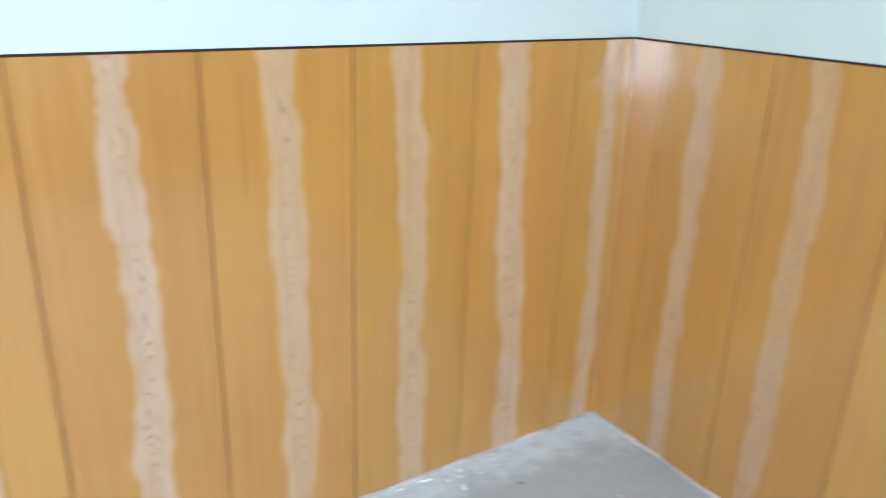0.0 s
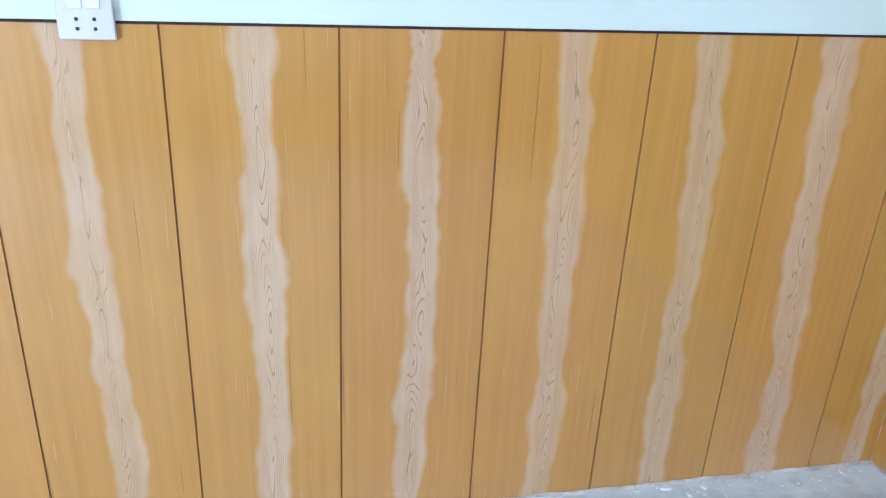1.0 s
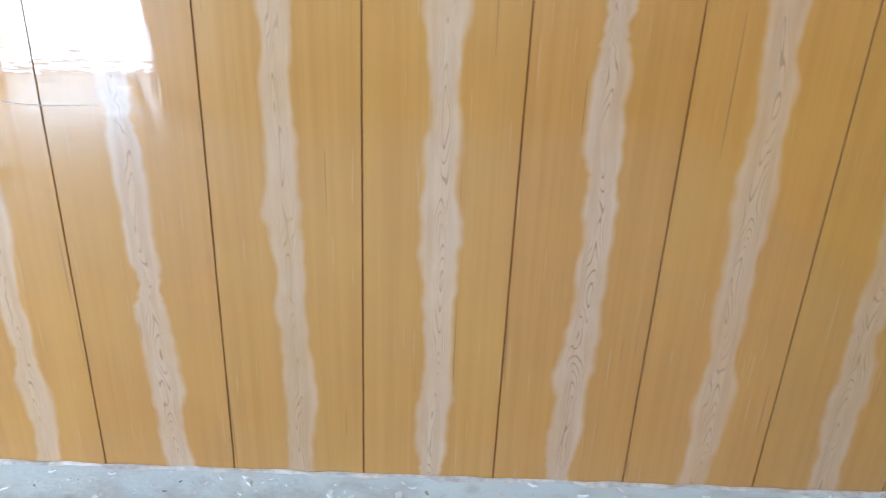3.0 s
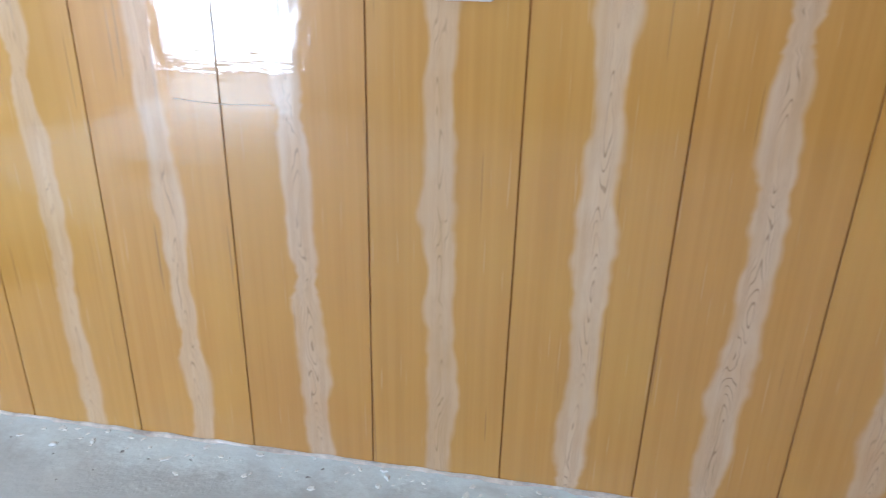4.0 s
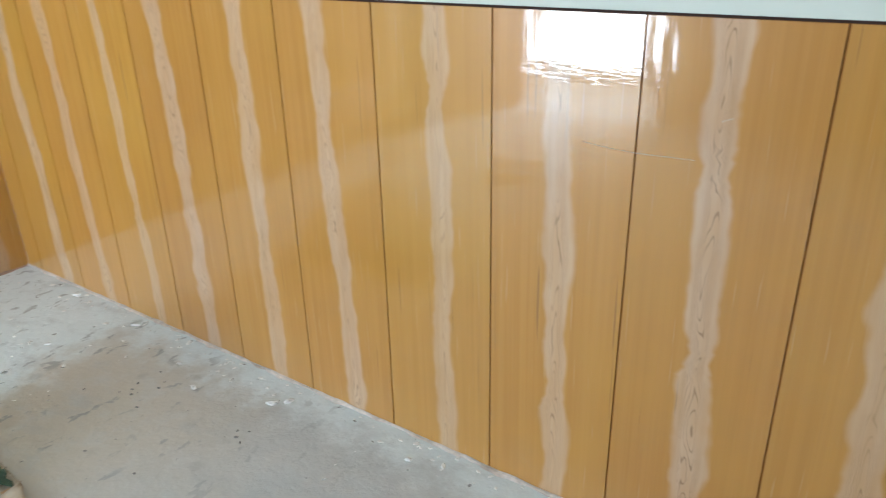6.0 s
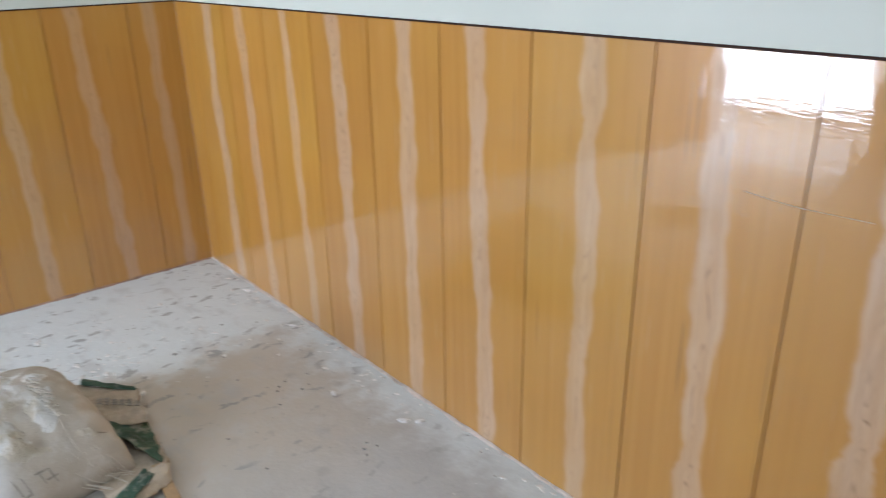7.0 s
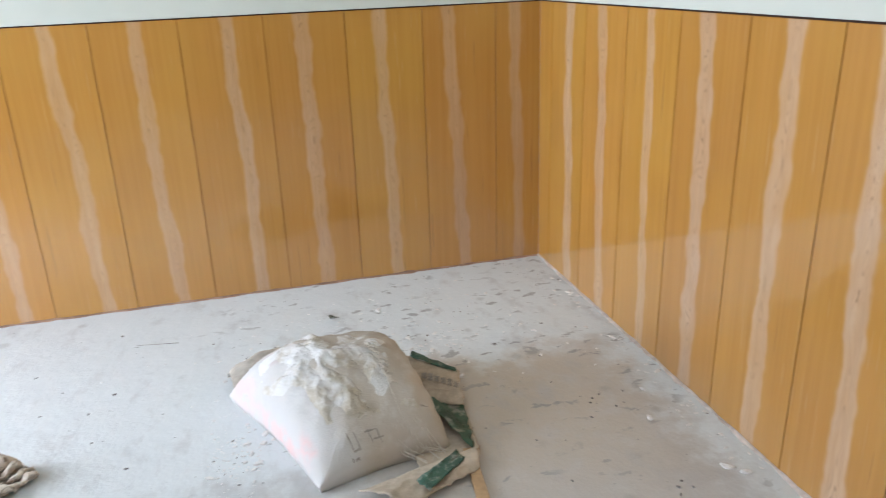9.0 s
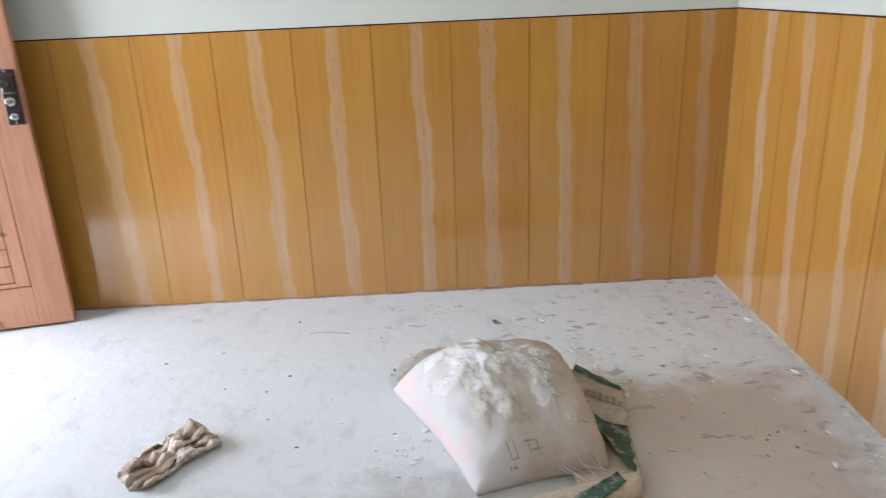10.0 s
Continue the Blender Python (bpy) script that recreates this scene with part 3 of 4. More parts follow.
# ------------------------------------------------------------ sack of putty
def sack_cloth():
    m, nt, p = material("sack_cloth")
    v = coords(nt)
    sep = nt.nodes.new("ShaderNodeSeparateXYZ")
    nt.links.new(v, sep.inputs[0])
    big, mid, fine = noise_tex(nt, v, 5.0, 4.0), noise_tex(nt, v, 22.0, 5.0), noise_tex(nt, v, 160.0, 3.0)
    c = mixc(nt, step(nt, big, 0.3, 0.7), (0.47, 0.42, 0.345), (0.55, 0.50, 0.43))
    # white panel along the pink-printed seam: dust, plus doorway light put into the colour
    side = mth(nt, "ADD", mth(nt, "SUBTRACT", sep.outputs[1], mth(nt, "MULTIPLY", sep.outputs[0], 0.418)), 0.2126)
    side = mth(nt, "ADD", side, mth(nt, "MULTIPLY", mth(nt, "SUBTRACT", mid, 0.5), 0.10))
    panel = mth(nt, "SUBTRACT", 1.0, step(nt, side, 0.09, 0.19))
    c = mixc(nt, mth(nt, "MULTIPLY", panel, 0.9), c, (0.60, 0.595, 0.58))
    c = mixc(nt, mth(nt, "MULTIPLY", step(nt, mid, 0.5, 0.68), 0.5), c, (0.62, 0.60, 0.56))
    # faded pink print along the seam, rubbed off in places
    stripe = nt.nodes.new("ShaderNodeAttribute")
    stripe.attribute_name = "print"
    rub = mth(nt, "MULTIPLY", stripe.outputs["Fac"], step(nt, mid, 0.34, 0.56), clamp=True)
    c = mixc(nt, mth(nt, "MULTIPLY", rub, 0.8), c, (0.74, 0.50, 0.48))
    nt.links.new(c, p.inputs["Base Color"])
    p.inputs["Roughness"].default_value = 0.85
    w = nt.nodes.new("ShaderNodeTexWave")
    w.inputs["Scale"].default_value = 60.0
    nt.links.new(v, w.inputs["Vector"])
    bump(nt, p, mth(nt, "ADD", mth(nt, "MULTIPLY", mid, 1.0), mth(nt, "ADD", mth(nt, "MULTIPLY", fine, 0.25), mth(nt, "MULTIPLY", w.outputs[1], 0.02))), 0.4, 0.01)
    return m


M_SACK = sack_cloth()
def powder():
    m, nt, p = material("white_powder")
    v = coords(nt)
    big, fine = noise_tex(nt, v, 9.0, 3.0), noise_tex(nt, v, 60.0, 5.0, 0.7)
    f = mth(nt, "ADD", mth(nt, "MULTIPLY", big, 0.75), mth(nt, "MULTIPLY", fine, 0.25))
    c = mixc(nt, step(nt, f, 0.38, 0.55), (0.52, 0.47, 0.375), (0.72, 0.715, 0.695))
    grit = noise_tex(nt, coords(nt, (60, 25, 40)), 1.0, 3.0, 0.6)
    c = mixc(nt, mth(nt, "MULTIPLY", step(nt, grit, 0.66, 0.72), 0.6), c, (0.26, 0.24, 0.21))
    nt.links.new(c, p.inputs["Base Color"])
    p.inputs["Roughness"].default_value = 0.95
    bump(nt, p, fine, 0.7, 0.008)
    return m


M_POWDER = powder()
M_INK = plain("grey_print", (0.33, 0.30, 0.265), 0.85, scale=60.0, spread=0.3)
M_THREAD = plain("sack_thread", (0.62, 0.58, 0.51), 0.8)
M_GREEN, _nt, _p = material("green_print")
_v = coords(_nt)
_f, _g = noise_tex(_nt, _v, 26.0, 5.0, 0.65), noise_tex(_nt, _v, 9.0, 3.0)
_c = mixc(_nt, step(_nt, _g, 0.35, 0.65), (0.018, 0.05, 0.034), (0.045, 0.12, 0.082))
# pale streaks: crease highlights and dust put into the green colour
_nt.links.new(mixc(_nt, mth(_nt, "MULTIPLY", step(_nt, _f, 0.50, 0.62), 0.75), _c, (0.30, 0.31, 0.27)), _p.inputs["Base Color"])
_p.inputs["Roughness"].default_value = 0.5
bump(_nt, _p, _f, 0.6, 0.012)
M_PAPER = plain("bag_paper", (0.46, 0.39, 0.30), 0.8, scale=25.0, spread=0.25, bumpy=0.4)

NEAR_L, NEAR_R, FAR_L, FAR_R = Vector((0.305, -0.085, 0)), Vector((0.225, 0.285, 0)), Vector((-0.245, -0.315, 0)), Vector((-0.305, 0.215, 0))


def sack_point(u, t, lift=0.0):
    """A point on top of the filled pillow-shaped sack: u from the near seam (0) to the tail (1), t from the left seam (0) to the right (1)."""
    p = NEAR_L.lerp(NEAR_R, t).lerp(FAR_L.lerp(FAR_R, t), u)
    # the corners of a filled sack are blunt
    blunt = max((1 - u) * (1 - t), u * (1 - t), (1 - u) * t, 0.0) ** 7
    p = p.lerp(Vector((0, 0, 0)), 0.03 * blunt)
    # seams bow inwards between the corners
    pull = 0.022 * math.sin(math.pi * u) * (1 if t < 0.5 else 0.6) * abs(2 * t - 1) ** 6
    p.y += pull
    p.x -= 0.02 * math.sin(math.pi * t) * (1 - u) ** 8
    along = min(1.0, max(u, 0.0) / 0.55) ** 0.54 * max(0.0, 1 - max(0.0, (u - 0.72) / 0.28) ** 3) ** 0.6
    tt = min(max(t, 0.0), 1.0) ** 1.3
    across = max(0.0, 1 - abs(2 * tt - 1) ** 3.8) ** 0.46
    z = 0.022 + 0.182 * along * across
    full = along * across
    z += full * (0.020 * noise.noise((p.x * 7, p.y * 7, 1)) + 0.008 * noise.noise((p.x * 21, p.y * 21, 4)))
    # puckers running in from the seams
    edge = max(0.0, 1 - min(u, 1 - u, t, 1 - t) / 0.22)
    z += 0.006 * edge * math.sin(p.x * 70 + 3 * math.sin(p.y * 30)) * (1 if min(t, 1 - t) < min(u, 1 - u) else 0.3)
    p.z = max(z, 0.012) + lift
    return p


def sack_patch(u0, u1, t0, t1, nu, nt_, lift, rough=0.0, ragged=0.0, seed=0.0):
    """A patch lying on the sack; with rough it is heaped, fading to nothing at its ragged rim."""
    bm = bmesh.new()
    rows = []
    for i in range(nu + 1):
        row = []
        for j in range(nt_ + 1):
            fu, ft = i / nu, j / nt_
            u, t = u0 + (u1 - u0) * fu, t0 + (t1 - t0) * ft
            if ragged:
                u += ragged * noise.noise((fu * 6, ft * 6, seed))
                t += ragged * noise.noise((fu * 6, ft * 6, seed + 9))
            up = lift
            if rough:
                rim = 1 - max(abs(2 * fu - 1), abs(2 * ft - 1), 0.74 * (abs(2 * fu - 1) + abs(2 * ft - 1)))
                n = 1.5 * noise.noise((u * 8, t * 8, seed)) + 0.45 * noise.noise((u * 22, t * 22, seed + 3)) + 0.22 * abs(noise.noise((u * 60, t * 60, seed + 5)))
                up = lift + rough * (min(rim * 3.2, 1.0) * (0.62 + 1.1 * n) - 0.20)
            row.append(bm.verts.new(sack_point(u, t, up)))
        rows.append(row)
    for i in range(nu):
        for j in range(nt_):
            bm.faces.new((rows[i][j], rows[i][j + 1], rows[i + 1][j + 1], rows[i + 1][j]))
    bmesh.ops.recalc_face_normals(bm, faces=bm.faces[:])
    return bm


sack = holder("sack", pose(1.08, -1.055, 0.0), "dusty white woven sack of putty powder on the floor", "sack")
bm = bmesh.new()
NU, NA = 64, 56
top = [[bm.verts.new(sack_point(i / NU, j / NA)) for j in range(NA + 1)] for i in range(NU + 1)]
low = [[None] * (NA + 1) for _ in range(NU + 1)]
for i in range(NU + 1):
    for j in range(NA + 1):
        if i in (0, NU) or j in (0, NA):
            q = top[i][j].co
            low[i][j] = bm.verts.new((q.x * 0.97, q.y * 0.97, 0.0))
for i in range(NU):
    for j in range(NA):
        bm.faces.new((top[i][j], top[i][j + 1], top[i + 1][j + 1], top[i + 1][j]))
rim = [(0, j) for j in range(NA + 1)] + [(i, NA) for i in range(1, NU + 1)] + [(NU, j) for j in range(NA - 1, -1, -1)] + [(i, 0) for i in range(NU - 1, 0, -1)]
for (a, b), (c, d) in zip(rim, rim[1:] + rim[:1]):
    bm.faces.new((top[a][b], top[c][d], low[c][d], low[a][b]))
bm.faces.new([low[a][b] for a, b in rim])
bmesh.ops.recalc_face_normals(bm, faces=bm.faces[:])
PRINTS = ((0.20, 0.060, 0.075, 0.045, 1.0), (0.86, 0.035, 0.11, 0.045, 0.75), (0.80, 0.21, 0.07, 0.05, 0.45), (0.52, 0.010, 0.22, 0.018, 0.7), (0.36, 0.012, 0.10, 0.020, 0.6))
fade = []
for i in range(NU + 1):
    for j in range(NA + 1):
        fade.append(sum(k * math.exp(-((i / NU - pu) / wu) ** 4 - ((j / NA - pt) / wt) ** 4) for pu, pt, wu, wt, k in PRINTS))
body = part("body", bm, M_SACK, sack, smooth=True)
attr = body.data.attributes.new("print", "FLOAT", "POINT")
attr.data.foreach_set("value", fade + [0.0] * (len(body.data.vertices) - len(fade)))
part("powder", sack_patch(0.15, 0.99, 0.07, 0.84, 150, 150, 0.0, 0.0105, 0.07, 2.0), M_POWDER, sack, "heap of white spilled putty powder", True)
for u0, u1, t0, t1 in ((0.06, 0.14, 0.30, 0.308), (0.055, 0.135, 0.345, 0.353), (0.05, 0.058, 0.30, 0.353), (0.11, 0.116, 0.42, 0.50), (0.06, 0.12, 0.44, 0.447),
                       (0.07, 0.076, 0.46, 0.53), (0.05, 0.11, 0.50, 0.507), (0.02, 0.035, 0.27, 0.278), (0.02, 0.028, 0.29, 0.32), (0.16, 0.167, 0.86, 0.91)):
    part("print_bar", sack_patch(u0, u1, t0, t1, 8, 4, 0.0015, 0, 0.008, t0 * 7), M_INK, sack)
rng = random.Random(11)


def thread(points, r=0.0016):
    bm = bmesh.new()
    prev = None
    for p in points:
        ring = [bm.verts.new(Vector(p) + Vector((r * math.cos(k * 2.094), r * math.sin(k * 2.094) * 0.6, r * math.sin(k * 2.094)))) for k in range(3)]
        if prev:
            for k in range(3):
                bm.faces.new((prev[k], prev[(k + 1) % 3], ring[(k + 1) % 3], ring[k]))
        prev = ring
    return bm


# frayed threads round the torn mouth and along the near seam
for k in range(26):
    u, t = 0.33 + 0.30 * k / 26, rng.uniform(0.71, 0.73)
    du, dt = rng.uniform(-0.05, 0.0), rng.uniform(0.015, 0.06)
    part("thread", thread([sack_point(u, t, 0.004), sack_point(u + du * 0.5, t + dt * 0.5, rng.uniform(0.006, 0.014)), sack_point(u + du, t + dt, 0.004)], 0.0023), M_THREAD, sack)
for k in range(14):
    u, t = rng.uniform(0.03, 0.14), rng.uniform(0.60, 0.85)
    p0 = sack_point(u, t, 0.003)
    p1 = sack_point(0.0, t + rng.uniform(-0.04, 0.08), 0.012)
    p2 = Vector((p1.x + rng.uniform(0.0, 0.05), p1.y + rng.uniform(-0.02, 0.05), 0.022))
    part("thread", thread([p0, p1, p2], 0.0012), M_THREAD, sack)
part("thread", thread([sack_point(0.45, 0.74, 0.004), sack_point(0.3, 0.72, 0.004), sack_point(0.15, 0.70, 0.004), sack_point(0.03, 0.72, 0.006)], 0.0010), M_THREAD, sack)
# folded neck of the sack standing up behind the tail
bm = bmesh.new()
bmesh.ops.create_grid(bm, x_segments=20, y_segments=20, size=0.5)
for v in bm.verts:
    a, b = v.co.x + 0.5, v.co.y + 0.5
    q = Vector((-0.245, -0.325, 0)).lerp(Vector((-0.33, 0.02, 0)), 0.10 + 0.72 * b)
    q += Vector((-0.115, -0.02, 0)) * a
    hump = math.sin(math.pi * min(1.0, a * 0.9 + 0.1)) ** 0.6 * (0.5 + 0.5 * math.sin(math.pi * b) ** 0.7)
    v.co = (q.x, q.y, 0.012 + 0.085 * hump + 0.014 * noise.noise((a * 4, b * 5, 5)))
part("neck", bm, plain("neck_cloth", (0.50, 0.455, 0.39), 0.9, scale=18.0, spread=0.25, bumpy=0.4), sack, "loose folded sack neck", True)

# ------------------------------------------------------------ empty paper bag beside the sack
bag = holder("paper_bag", pose(1.13, -0.775, 0.0), "crumpled empty brown paper bag with green print", "bag")


def sheet(corners, height, seed=0.0, nx=16, ny=16, ruffle=0.012, thick=0.002):
    """A crumpled sheet over four floor corners; height(s, t) lifts it."""
    c = [Vector((x, y, 0)) for x, y in corners]
    bm = bmesh.new()
    bmesh.ops.create_grid(bm, x_segments=nx, y_segments=ny, size=0.5)
    for v in bm.verts:
        s_, t_ = v.co.x + 0.5, v.co.y + 0.5
        p = c[0].lerp(c[1], s_).lerp(c[3].lerp(c[2], s_), t_)
        p.x += 0.010 * noise.noise((s_ * 4, t_ * 4, seed))
        p.y += 0.010 * noise.noise((s_ * 5, t_ * 5, seed + 5))
        p.z = height(s_, t_) + ruffle * abs(noise.noise((p.x * 19, p.y * 19, 8.0))) + 0.5 * ruffle * abs(noise.noise((p.x * 45, p.y * 45, 2.0))) + 0.003
        v.co = p
    bmesh.ops.solidify(bm, geom=bm.faces[:], thickness=thick)
    return bm


part("bag_body", sheet(((-0.25, -0.15), (-0.24, 0.10), (0.20, 0.075), (0.24, -0.10)), lambda s_, t_: 0.006, 1.0, 24, 30), M_PAPER, bag, smooth=True)
part("bag_flap", sheet(((-0.315, -0.06), (-0.17, 0.125), (-0.04, 0.085), (-0.12, -0.08)), lambda s_, t_: 0.024 + 0.034 * (1 - t_) * (1 - 0.6 * s_), 4.0), M_PAPER, bag, "raised folded end of the bag", True)
part("green_print", sheet(((-0.30, 0.0), (-0.185, 0.115), (-0.165, 0.11), (-0.265, -0.015)), lambda s_, t_: 0.029 + 0.031 * (1 - 0.6 * s_), 4.3, 8, 6), M_GREEN, bag, "dark green printed stripe", True)
part("green_fold", sheet(((-0.055, -0.04), (-0.045, 0.095), (0.10, 0.075), (0.215, 0.055)), lambda s_, t_: 0.012 + 0.050 * (1 - s_) * (1 - t_), 6.0), M_GREEN, bag, "dark green printed fold", True)
part("lower_flap", sheet(((-0.105, -0.07), (-0.060, 0.100), (0.010, 0.088), (-0.030, -0.05)), lambda s_, t_: 0.030 + 0.018 * math.sin(math.pi * t_) + 0.012 * (1 - s_), 5.0, 14, 12), M_PAPER, bag, "dusty curled paper edge", True)
part("near_flap", sheet(((0.19, 0.075), (0.285, 0.045), (0.38, -0.17), (0.28, -0.27)), lambda s_, t_: 0.010 + 0.016 * math.sin(math.pi * s_), 8.0, 18, 24), M_PAPER, bag, "torn near flap of the bag", True)
part("green_print", sheet(((0.215, 0.005), (0.255, 0.015), (0.36, -0.105), (0.305, -0.125)), lambda s_, t_: 0.030, 9.0, 8, 12), M_GREEN, bag, "dark green printed stripe", True)
for k in range(6):
    a = Vector((-0.178, 0.003, 0)).lerp(Vector((-0.112, 0.108, 0)), k / 6)
    for dx, w in ((0.0, 0.004), (0.026, 0.004), (0.013, 0.003)):
        q = a + Vector((dx * 0.9, -dx * 0.25, 0))
        part("print_bar", sheet(((q.x, q.y), (q.x + 0.008, q.y + 0.014), (q.x + 0.008 + w, q.y + 0.0125), (q.x + w, q.y - 0.0015)), lambda s_, t_: 0.047 - 0.003 * k, 10.0, 3, 2), M_INK, bag)

# ------------------------------------------------------------ wooden stick on the floor
M_STICK = plain("stick_wood", (0.46, 0.31, 0.17), 0.7, scale=30.0, spread=0.2)
bm = bmesh.new()
bm_box(bm, -0.16, 0.16, -0.016, 0.016, 0.0, 0.012, 0.002)
for v in bm.verts:
    v.co.y *= 1 + 0.5 * v.co.x
tagged(part("stick", bm, M_STICK), "thin flat wooden stirring stick on the floor", "stick").matrix_world = pose(1.475, -0.748, 0.001, 0, 0, -6)

# ------------------------------------------------------------ straw on the floor
bm = bmesh.new()
bmesh.ops.create_cone(bm, cap_ends=True, segments=6, radius1=0.0013, radius2=0.0008, depth=0.15, matrix=pose(0, 0, 0.0014, 90))
for v in bm.verts:
    v.co.x += 0.15 * v.co.y ** 2
tagged(part("straw", bm, M_DARKCHIP), "thin dark dry straw lying on the floor", "straw").matrix_world = pose(0.36, -1.615, 0, 0, 0, -10.7)

# ------------------------------------------------------------ rag
def rag_cloth():
    m, nt, p = material("rag_cloth")
    v = coords(nt)
    big, fine = noise_tex(nt, v, 9.0, 4.0), noise_tex(nt, v, 120.0, 3.0)
    # dark streaks along the pleats: shade between folds put into the colour
    fold_shade = noise_tex(nt, coords(nt, (11, 75, 40)), 1.0, 4.0, 0.6)
    c = mixc(nt, step(nt, big, 0.36, 0.54), (0.47, 0.36, 0.27), (0.66, 0.58, 0.49))
    c = mixc(nt, mth(nt, "MULTIPLY", step(nt, fold_shade, 0.52, 0.60), 0.62), c, (0.14, 0.085, 0.055))
    nt.links.new(c, p.inputs["Base Color"])
    p.inputs["Roughness"].default_value = 0.9
    bump(nt, p, fine, 0.3, 0.003)
    return m


bm = bmesh.new()
bmesh.ops.create_grid(bm, x_segments=110, y_segments=130, size=0.5)
for v in bm.verts:
    a, b = v.co.x, v.co.y
    # the cloth runs in leaning pleats that wander, swell and close up along its length
    bend = 1.6 * noise.noise((a * 3.2, b * 1.3, 1.0)) + 0.5 * noise.noise((a * 4.5, b * 2, 4.0))
    th = 2 * math.pi * (5.0 * b + 0.35 * bend)
    swell = 0.55 + 0.9 * abs(noise.noise((a * 4.0, b * 3.0, 9.0))) + 0.35 * noise.noise((a * 5, b * 3, 2.0))
    ends = max(0.0, 1 - abs(2.0 * a) ** 12) ** 0.5
    fold = 0.5 - 0.5 * math.cos(th)
    h = 0.031 * swell * fold ** 0.8 * (1.25 - 0.9 * abs(b)) + 0.006 * abs(noise.noise((a * 12, b * 14, 3))) + 0.003 * noise.noise((a * 40, b * 36, 8))
    # a loop of cloth stands up at one end, and the far end is bunched
    h += 0.030 * math.exp(-((a + 0.36) / 0.10) ** 2 - ((b - 0.18) / 0.16) ** 2) + 0.022 * math.exp(-((a - 0.34) / 0.13) ** 2 - ((b - 0.05) / 0.25) ** 2)
    wide = 0.115 + 0.03 * noise.noise((a * 3.5, 0.5, 2)) + 0.03 * a
    y = wide * b + 0.023 * swell * math.sin(th) * ends + 0.010 * math.sin(a * 5) + 0.006 * noise.noise((a * 13, b * 13, 7))
    x = 0.285 * a * (1 - 0.22 * abs(2 * b) ** 3) * (1 + 0.14 * noise.noise((b * 5, 0.2, 6))) + 0.010 * noise.noise((a * 9, b * 9, 2))
    v.co = (x, y, 0.004 + (0.25 + 0.75 * ends) * max(h, 0.0))
bmesh.ops.solidify(bm, geom=bm.faces[:], thickness=0.003)
rag = tagged(part("rag", bm, rag_cloth(), smooth=True), "crumpled dirty beige cloth rag on the floor", "rag")
rag.matrix_world = pose(1.135, -1.985, 0.001, 0, 0, 140)


# ------------------------------------------------------------ chips of putty and crumbs
def crumbs(name, count, mat, label, seed, size, spots):
    rng = random.Random(seed)
    verts, faces = [], []
    for _ in range(count):
        cx, cy, sx, sy = spots[rng.randrange(len(spots))]
        x, y = rng.gauss(cx, sx), rng.gauss(cy, sy)
        if not (0.03 < x < LX - 0.03 and -DY + 0.05 < y < -0.012):
            continue
        r = min(size * math.exp(rng.gauss(-0.15, 0.65)), 2.6 * size)
        n, b, h = rng.randint(4, 7), len(verts), r * rng.uniform(0.1, 0.35)
        ang, st = rng.uniform(0, 6.28), rng.uniform(0.25, 0.8)
        for ring, zz, k in ((0, -0.001, 1.0), (1, h, 0.7)):
            for i in range(n):
                th = 6.283 * i / n
                q = r * k * rng.uniform(0.7, 1.2)
                px, py = q * math.cos(th), q * st * math.sin(th)
                verts.append((x + px * math.cos(ang) - py * math.sin(ang), y + px * math.sin(ang) + py * math.cos(ang), zz))
        faces.append(tuple(b + n + i for i in range(n)))
        for i in range(n):
            faces.append((b + i, b + (i + 1) % n, b + n + (i + 1) % n, b + n + i))
    me = bpy.data.meshes.new(name)
    me.from_pydata(verts, [], faces)
    me.materials.append(mat)
    return tagged(new(name, me), label, name.replace("_", " "), kind="stuff")


along = [(0.4 + 0.5 * k, -0.045, 0.35, 0.035) for k in range(10)]
crumbs("putty_chips", 420, M_CHIP, "white dried putty chips along the wall foot", 5, 0.0065, along + [(1.0, -0.35, 0.6, 0.25), (0.5, -0.6, 0.3, 0.3), (3.0, -0.22, 0.9, 0.13)])
crumbs("putty_powder", 420, M_CHIP, "white powder crumbs scattered round the sack", 6, 0.0032, [(0.50, -1.1, 0.14, 0.28), (1.12, -1.37, 0.12, 0.03), (0.4, -0.7, 0.2, 0.25)])
crumbs("powder_clumps", 260, M_CHIP, "low clumps of white putty powder spilled beside the sack", 8, 0.0062, [(0.66, -0.95, 0.06, 0.22), (0.62, -1.15, 0.07, 0.12), (0.72, -0.78, 0.05, 0.08), (1.17, -1.31, 0.09, 0.03), (0.70, -0.62, 0.10, 0.07)])
crumbs("floor_crumbs", 200, M_DARKCHIP, "small dark crumbs scattered over the cement floor", 7, 0.0034, [(0.45, -0.85, 0.16, 0.22), (0.72, -1.28, 0.10, 0.07), (0.6, -0.62, 0.16, 0.10), (1.2, -1.36, 0.07, 0.04), (0.4, -0.45, 0.3, 0.2), (1.25, -0.45, 0.28, 0.2), (1.3, -0.07, 0.7, 0.05), (2.5, -0.25, 0.9, 0.16), (0.25, -0.12, 0.15, 0.08)])


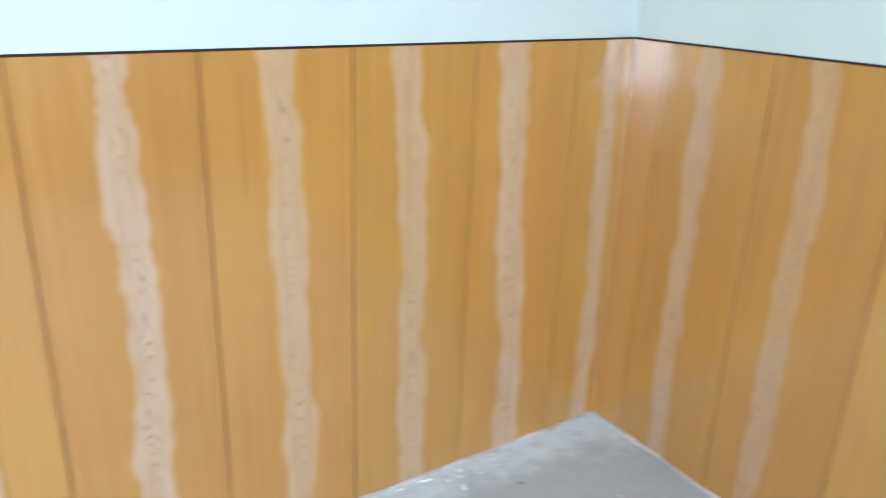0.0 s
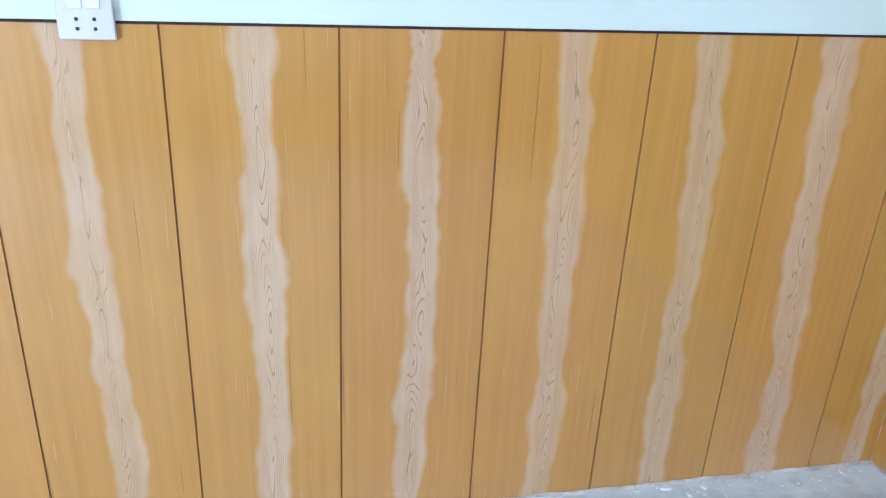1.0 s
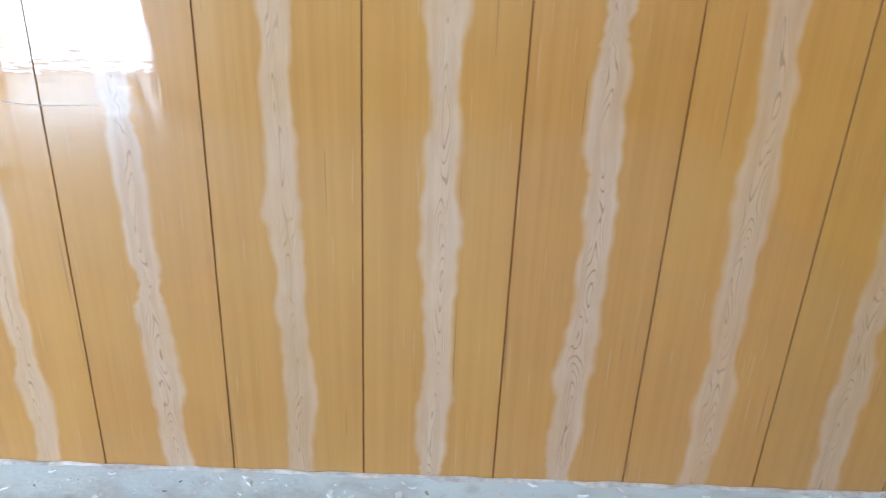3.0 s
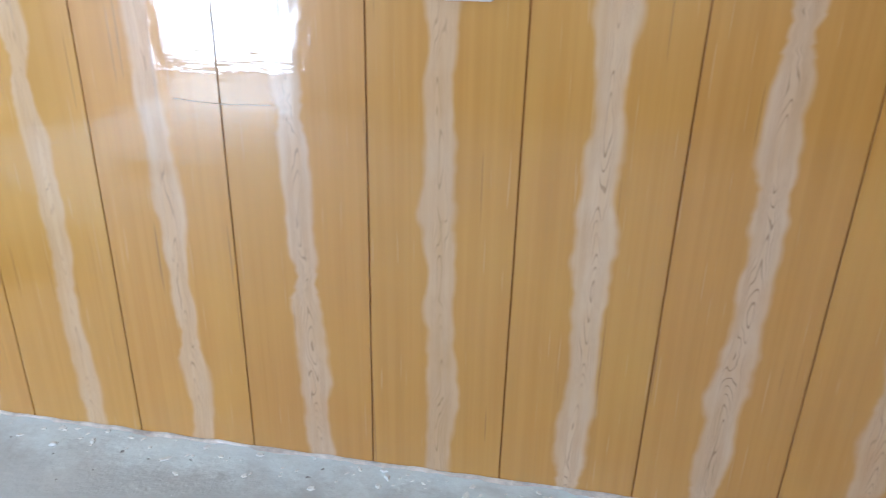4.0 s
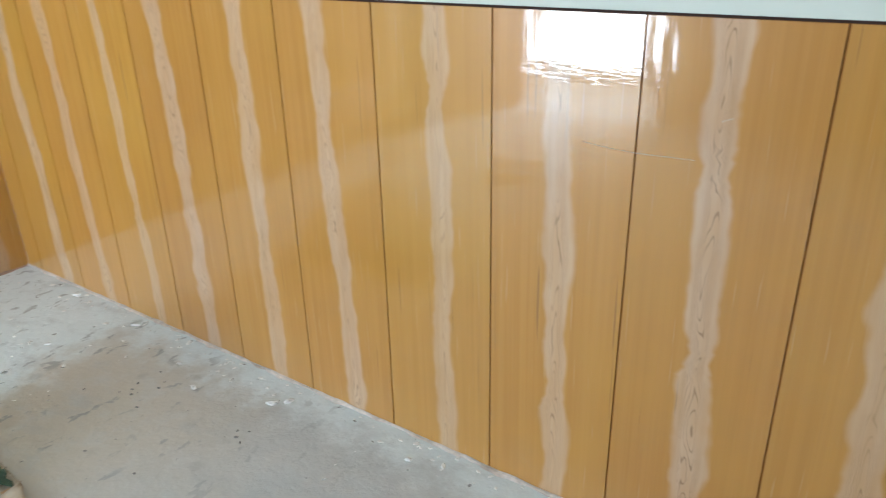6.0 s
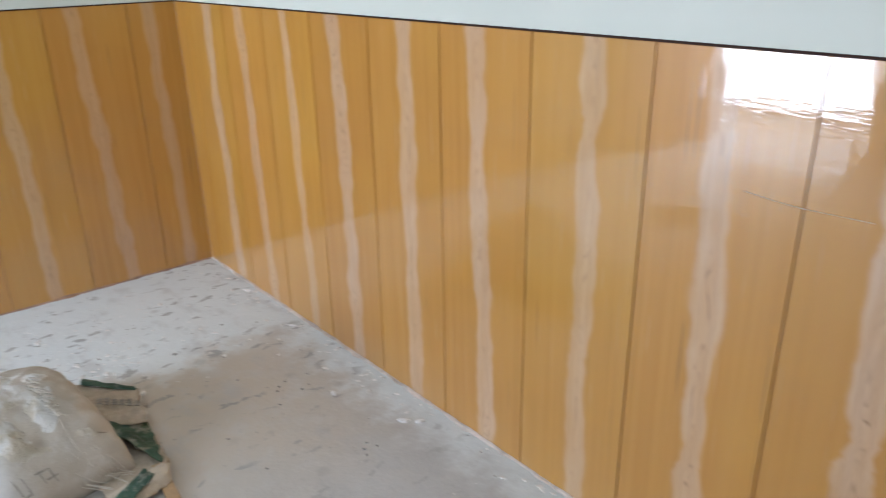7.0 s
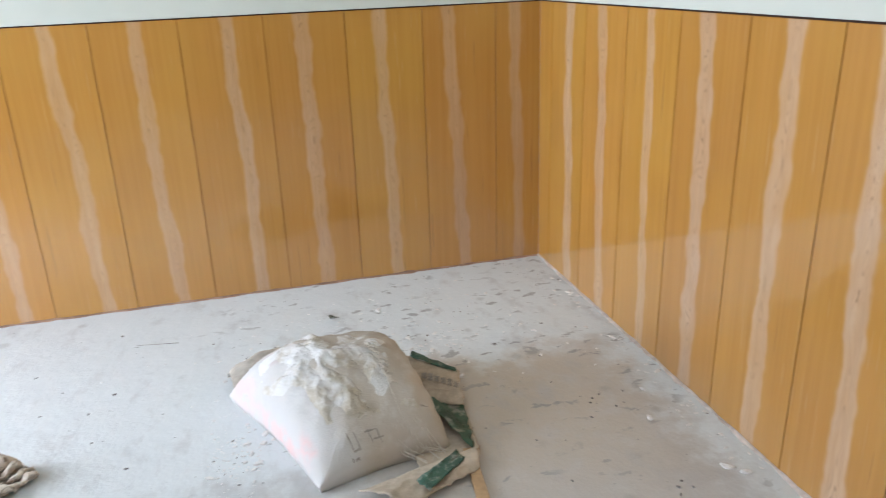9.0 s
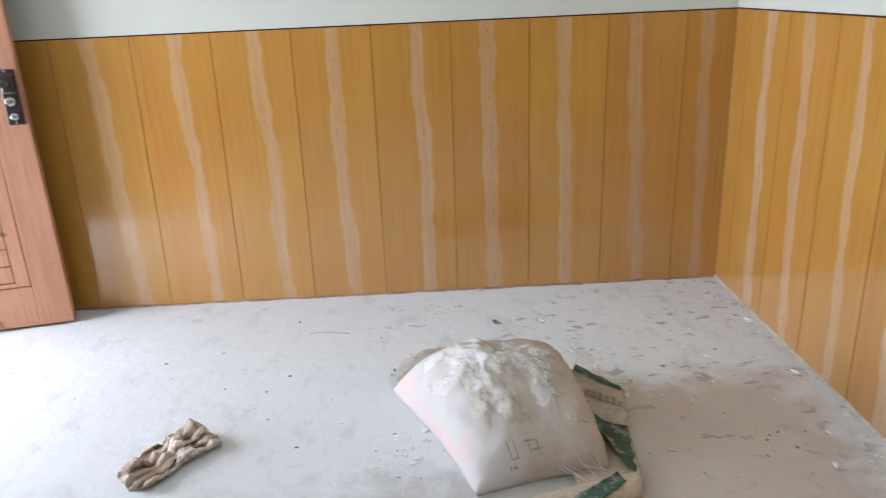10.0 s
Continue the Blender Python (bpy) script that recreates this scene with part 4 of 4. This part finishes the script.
# ------------------------------------------------------------ single flakes and scraps on the floor
def flake(name, x, y, size, tall, turn, mat, label, category, seed, group=""):
    """A thin broken flake with an uneven rim and a slightly domed, cracked top."""
    rng = random.Random(seed)
    n = 11
    bm = bmesh.new()
    rim = []
    for k in range(n):
        a = 2 * math.pi * k / n
        r = size * rng.uniform(0.65, 1.1)
        rim.append((r * math.cos(a), 0.55 * r * math.sin(a)))
    low = [bm.verts.new((px, py, 0.0)) for px, py in rim]
    top = [bm.verts.new((px * 0.93, py * 0.93, tall * rng.uniform(0.5, 0.9))) for px, py in rim]
    mid_v = bm.verts.new((rng.uniform(-0.2, 0.2) * size, 0.0, tall * 1.25))
    for k in range(n):
        j = (k + 1) % n
        bm.faces.new((low[k], low[j], top[j], top[k]))
        bm.faces.new((top[k], top[j], mid_v))
    bm.faces.new(low[::-1])
    ob = tagged(part(name, bm, mat), label, category, group)
    ob.matrix_world = pose(x, y, 0.0005, 0, 0, turn)
    return ob


PUTTY_LABEL = "broken white putty flake lying on the cement floor"
for k, (x, y, size, tall, turn) in enumerate(((1.585, -0.112, 0.022, 0.006, 50), (1.618, -0.080, 0.017, 0.007, 75), (1.18, -0.13, 0.011, 0.005, 20), (1.39, -0.10, 0.012, 0.004, 110), (0.70, -0.30, 0.012, 0.005, 60), (2.06, -0.09, 0.013, 0.005, 30))):
    flake("putty_flake", x, y, size, tall, turn, M_CHIP, PUTTY_LABEL, "putty flake", 40 + k, "putty flakes")
DOT_LABEL = "small dark mortar bit on the cement floor"
for k, (x, y, size, turn) in enumerate(((1.179, -0.298, 0.006, 10), (1.20, -0.315, 0.005, 60), (1.165, -0.27, 0.005, 120), (1.24, -0.25, 0.006, 40), (1.619, -0.275, 0.007, 30), (1.60, -0.255, 0.005, 80), (1.645, -0.285, 0.005, 140), (1.63, -0.24, 0.005, 15),
                                        (0.686, -1.719, 0.007, 100), (0.546, -2.18, 0.007, 80), (1.108, -1.632, 0.006, 95), (0.43, -1.42, 0.005, 30), (0.25, -1.75, 0.007, 60))):
    flake("mortar_bit", x, y, size, 0.004, turn, M_DARKCHIP, DOT_LABEL, "mortar bit", 60 + k, "mortar bits")
# a torn dark green scrap of the bag behind the sack
M_SCRAP = plain("scrap_green", (0.20, 0.24, 0.22), 0.7, scale=40.0, spread=0.4)
bm = sheet(((-0.035, -0.008), (-0.030, 0.010), (0.040, 0.014), (0.034, -0.004)), lambda s_, t_: 0.004 + 0.016 * t_ ** 2, 3.0, 8, 8, 0.006)
tagged(part("scrap", bm, M_SCRAP, smooth=True), "torn dark green paper scrap on the dusty floor", "scrap").matrix_world = pose(0.37, -0.985, 0.0, 0, 0, 10)
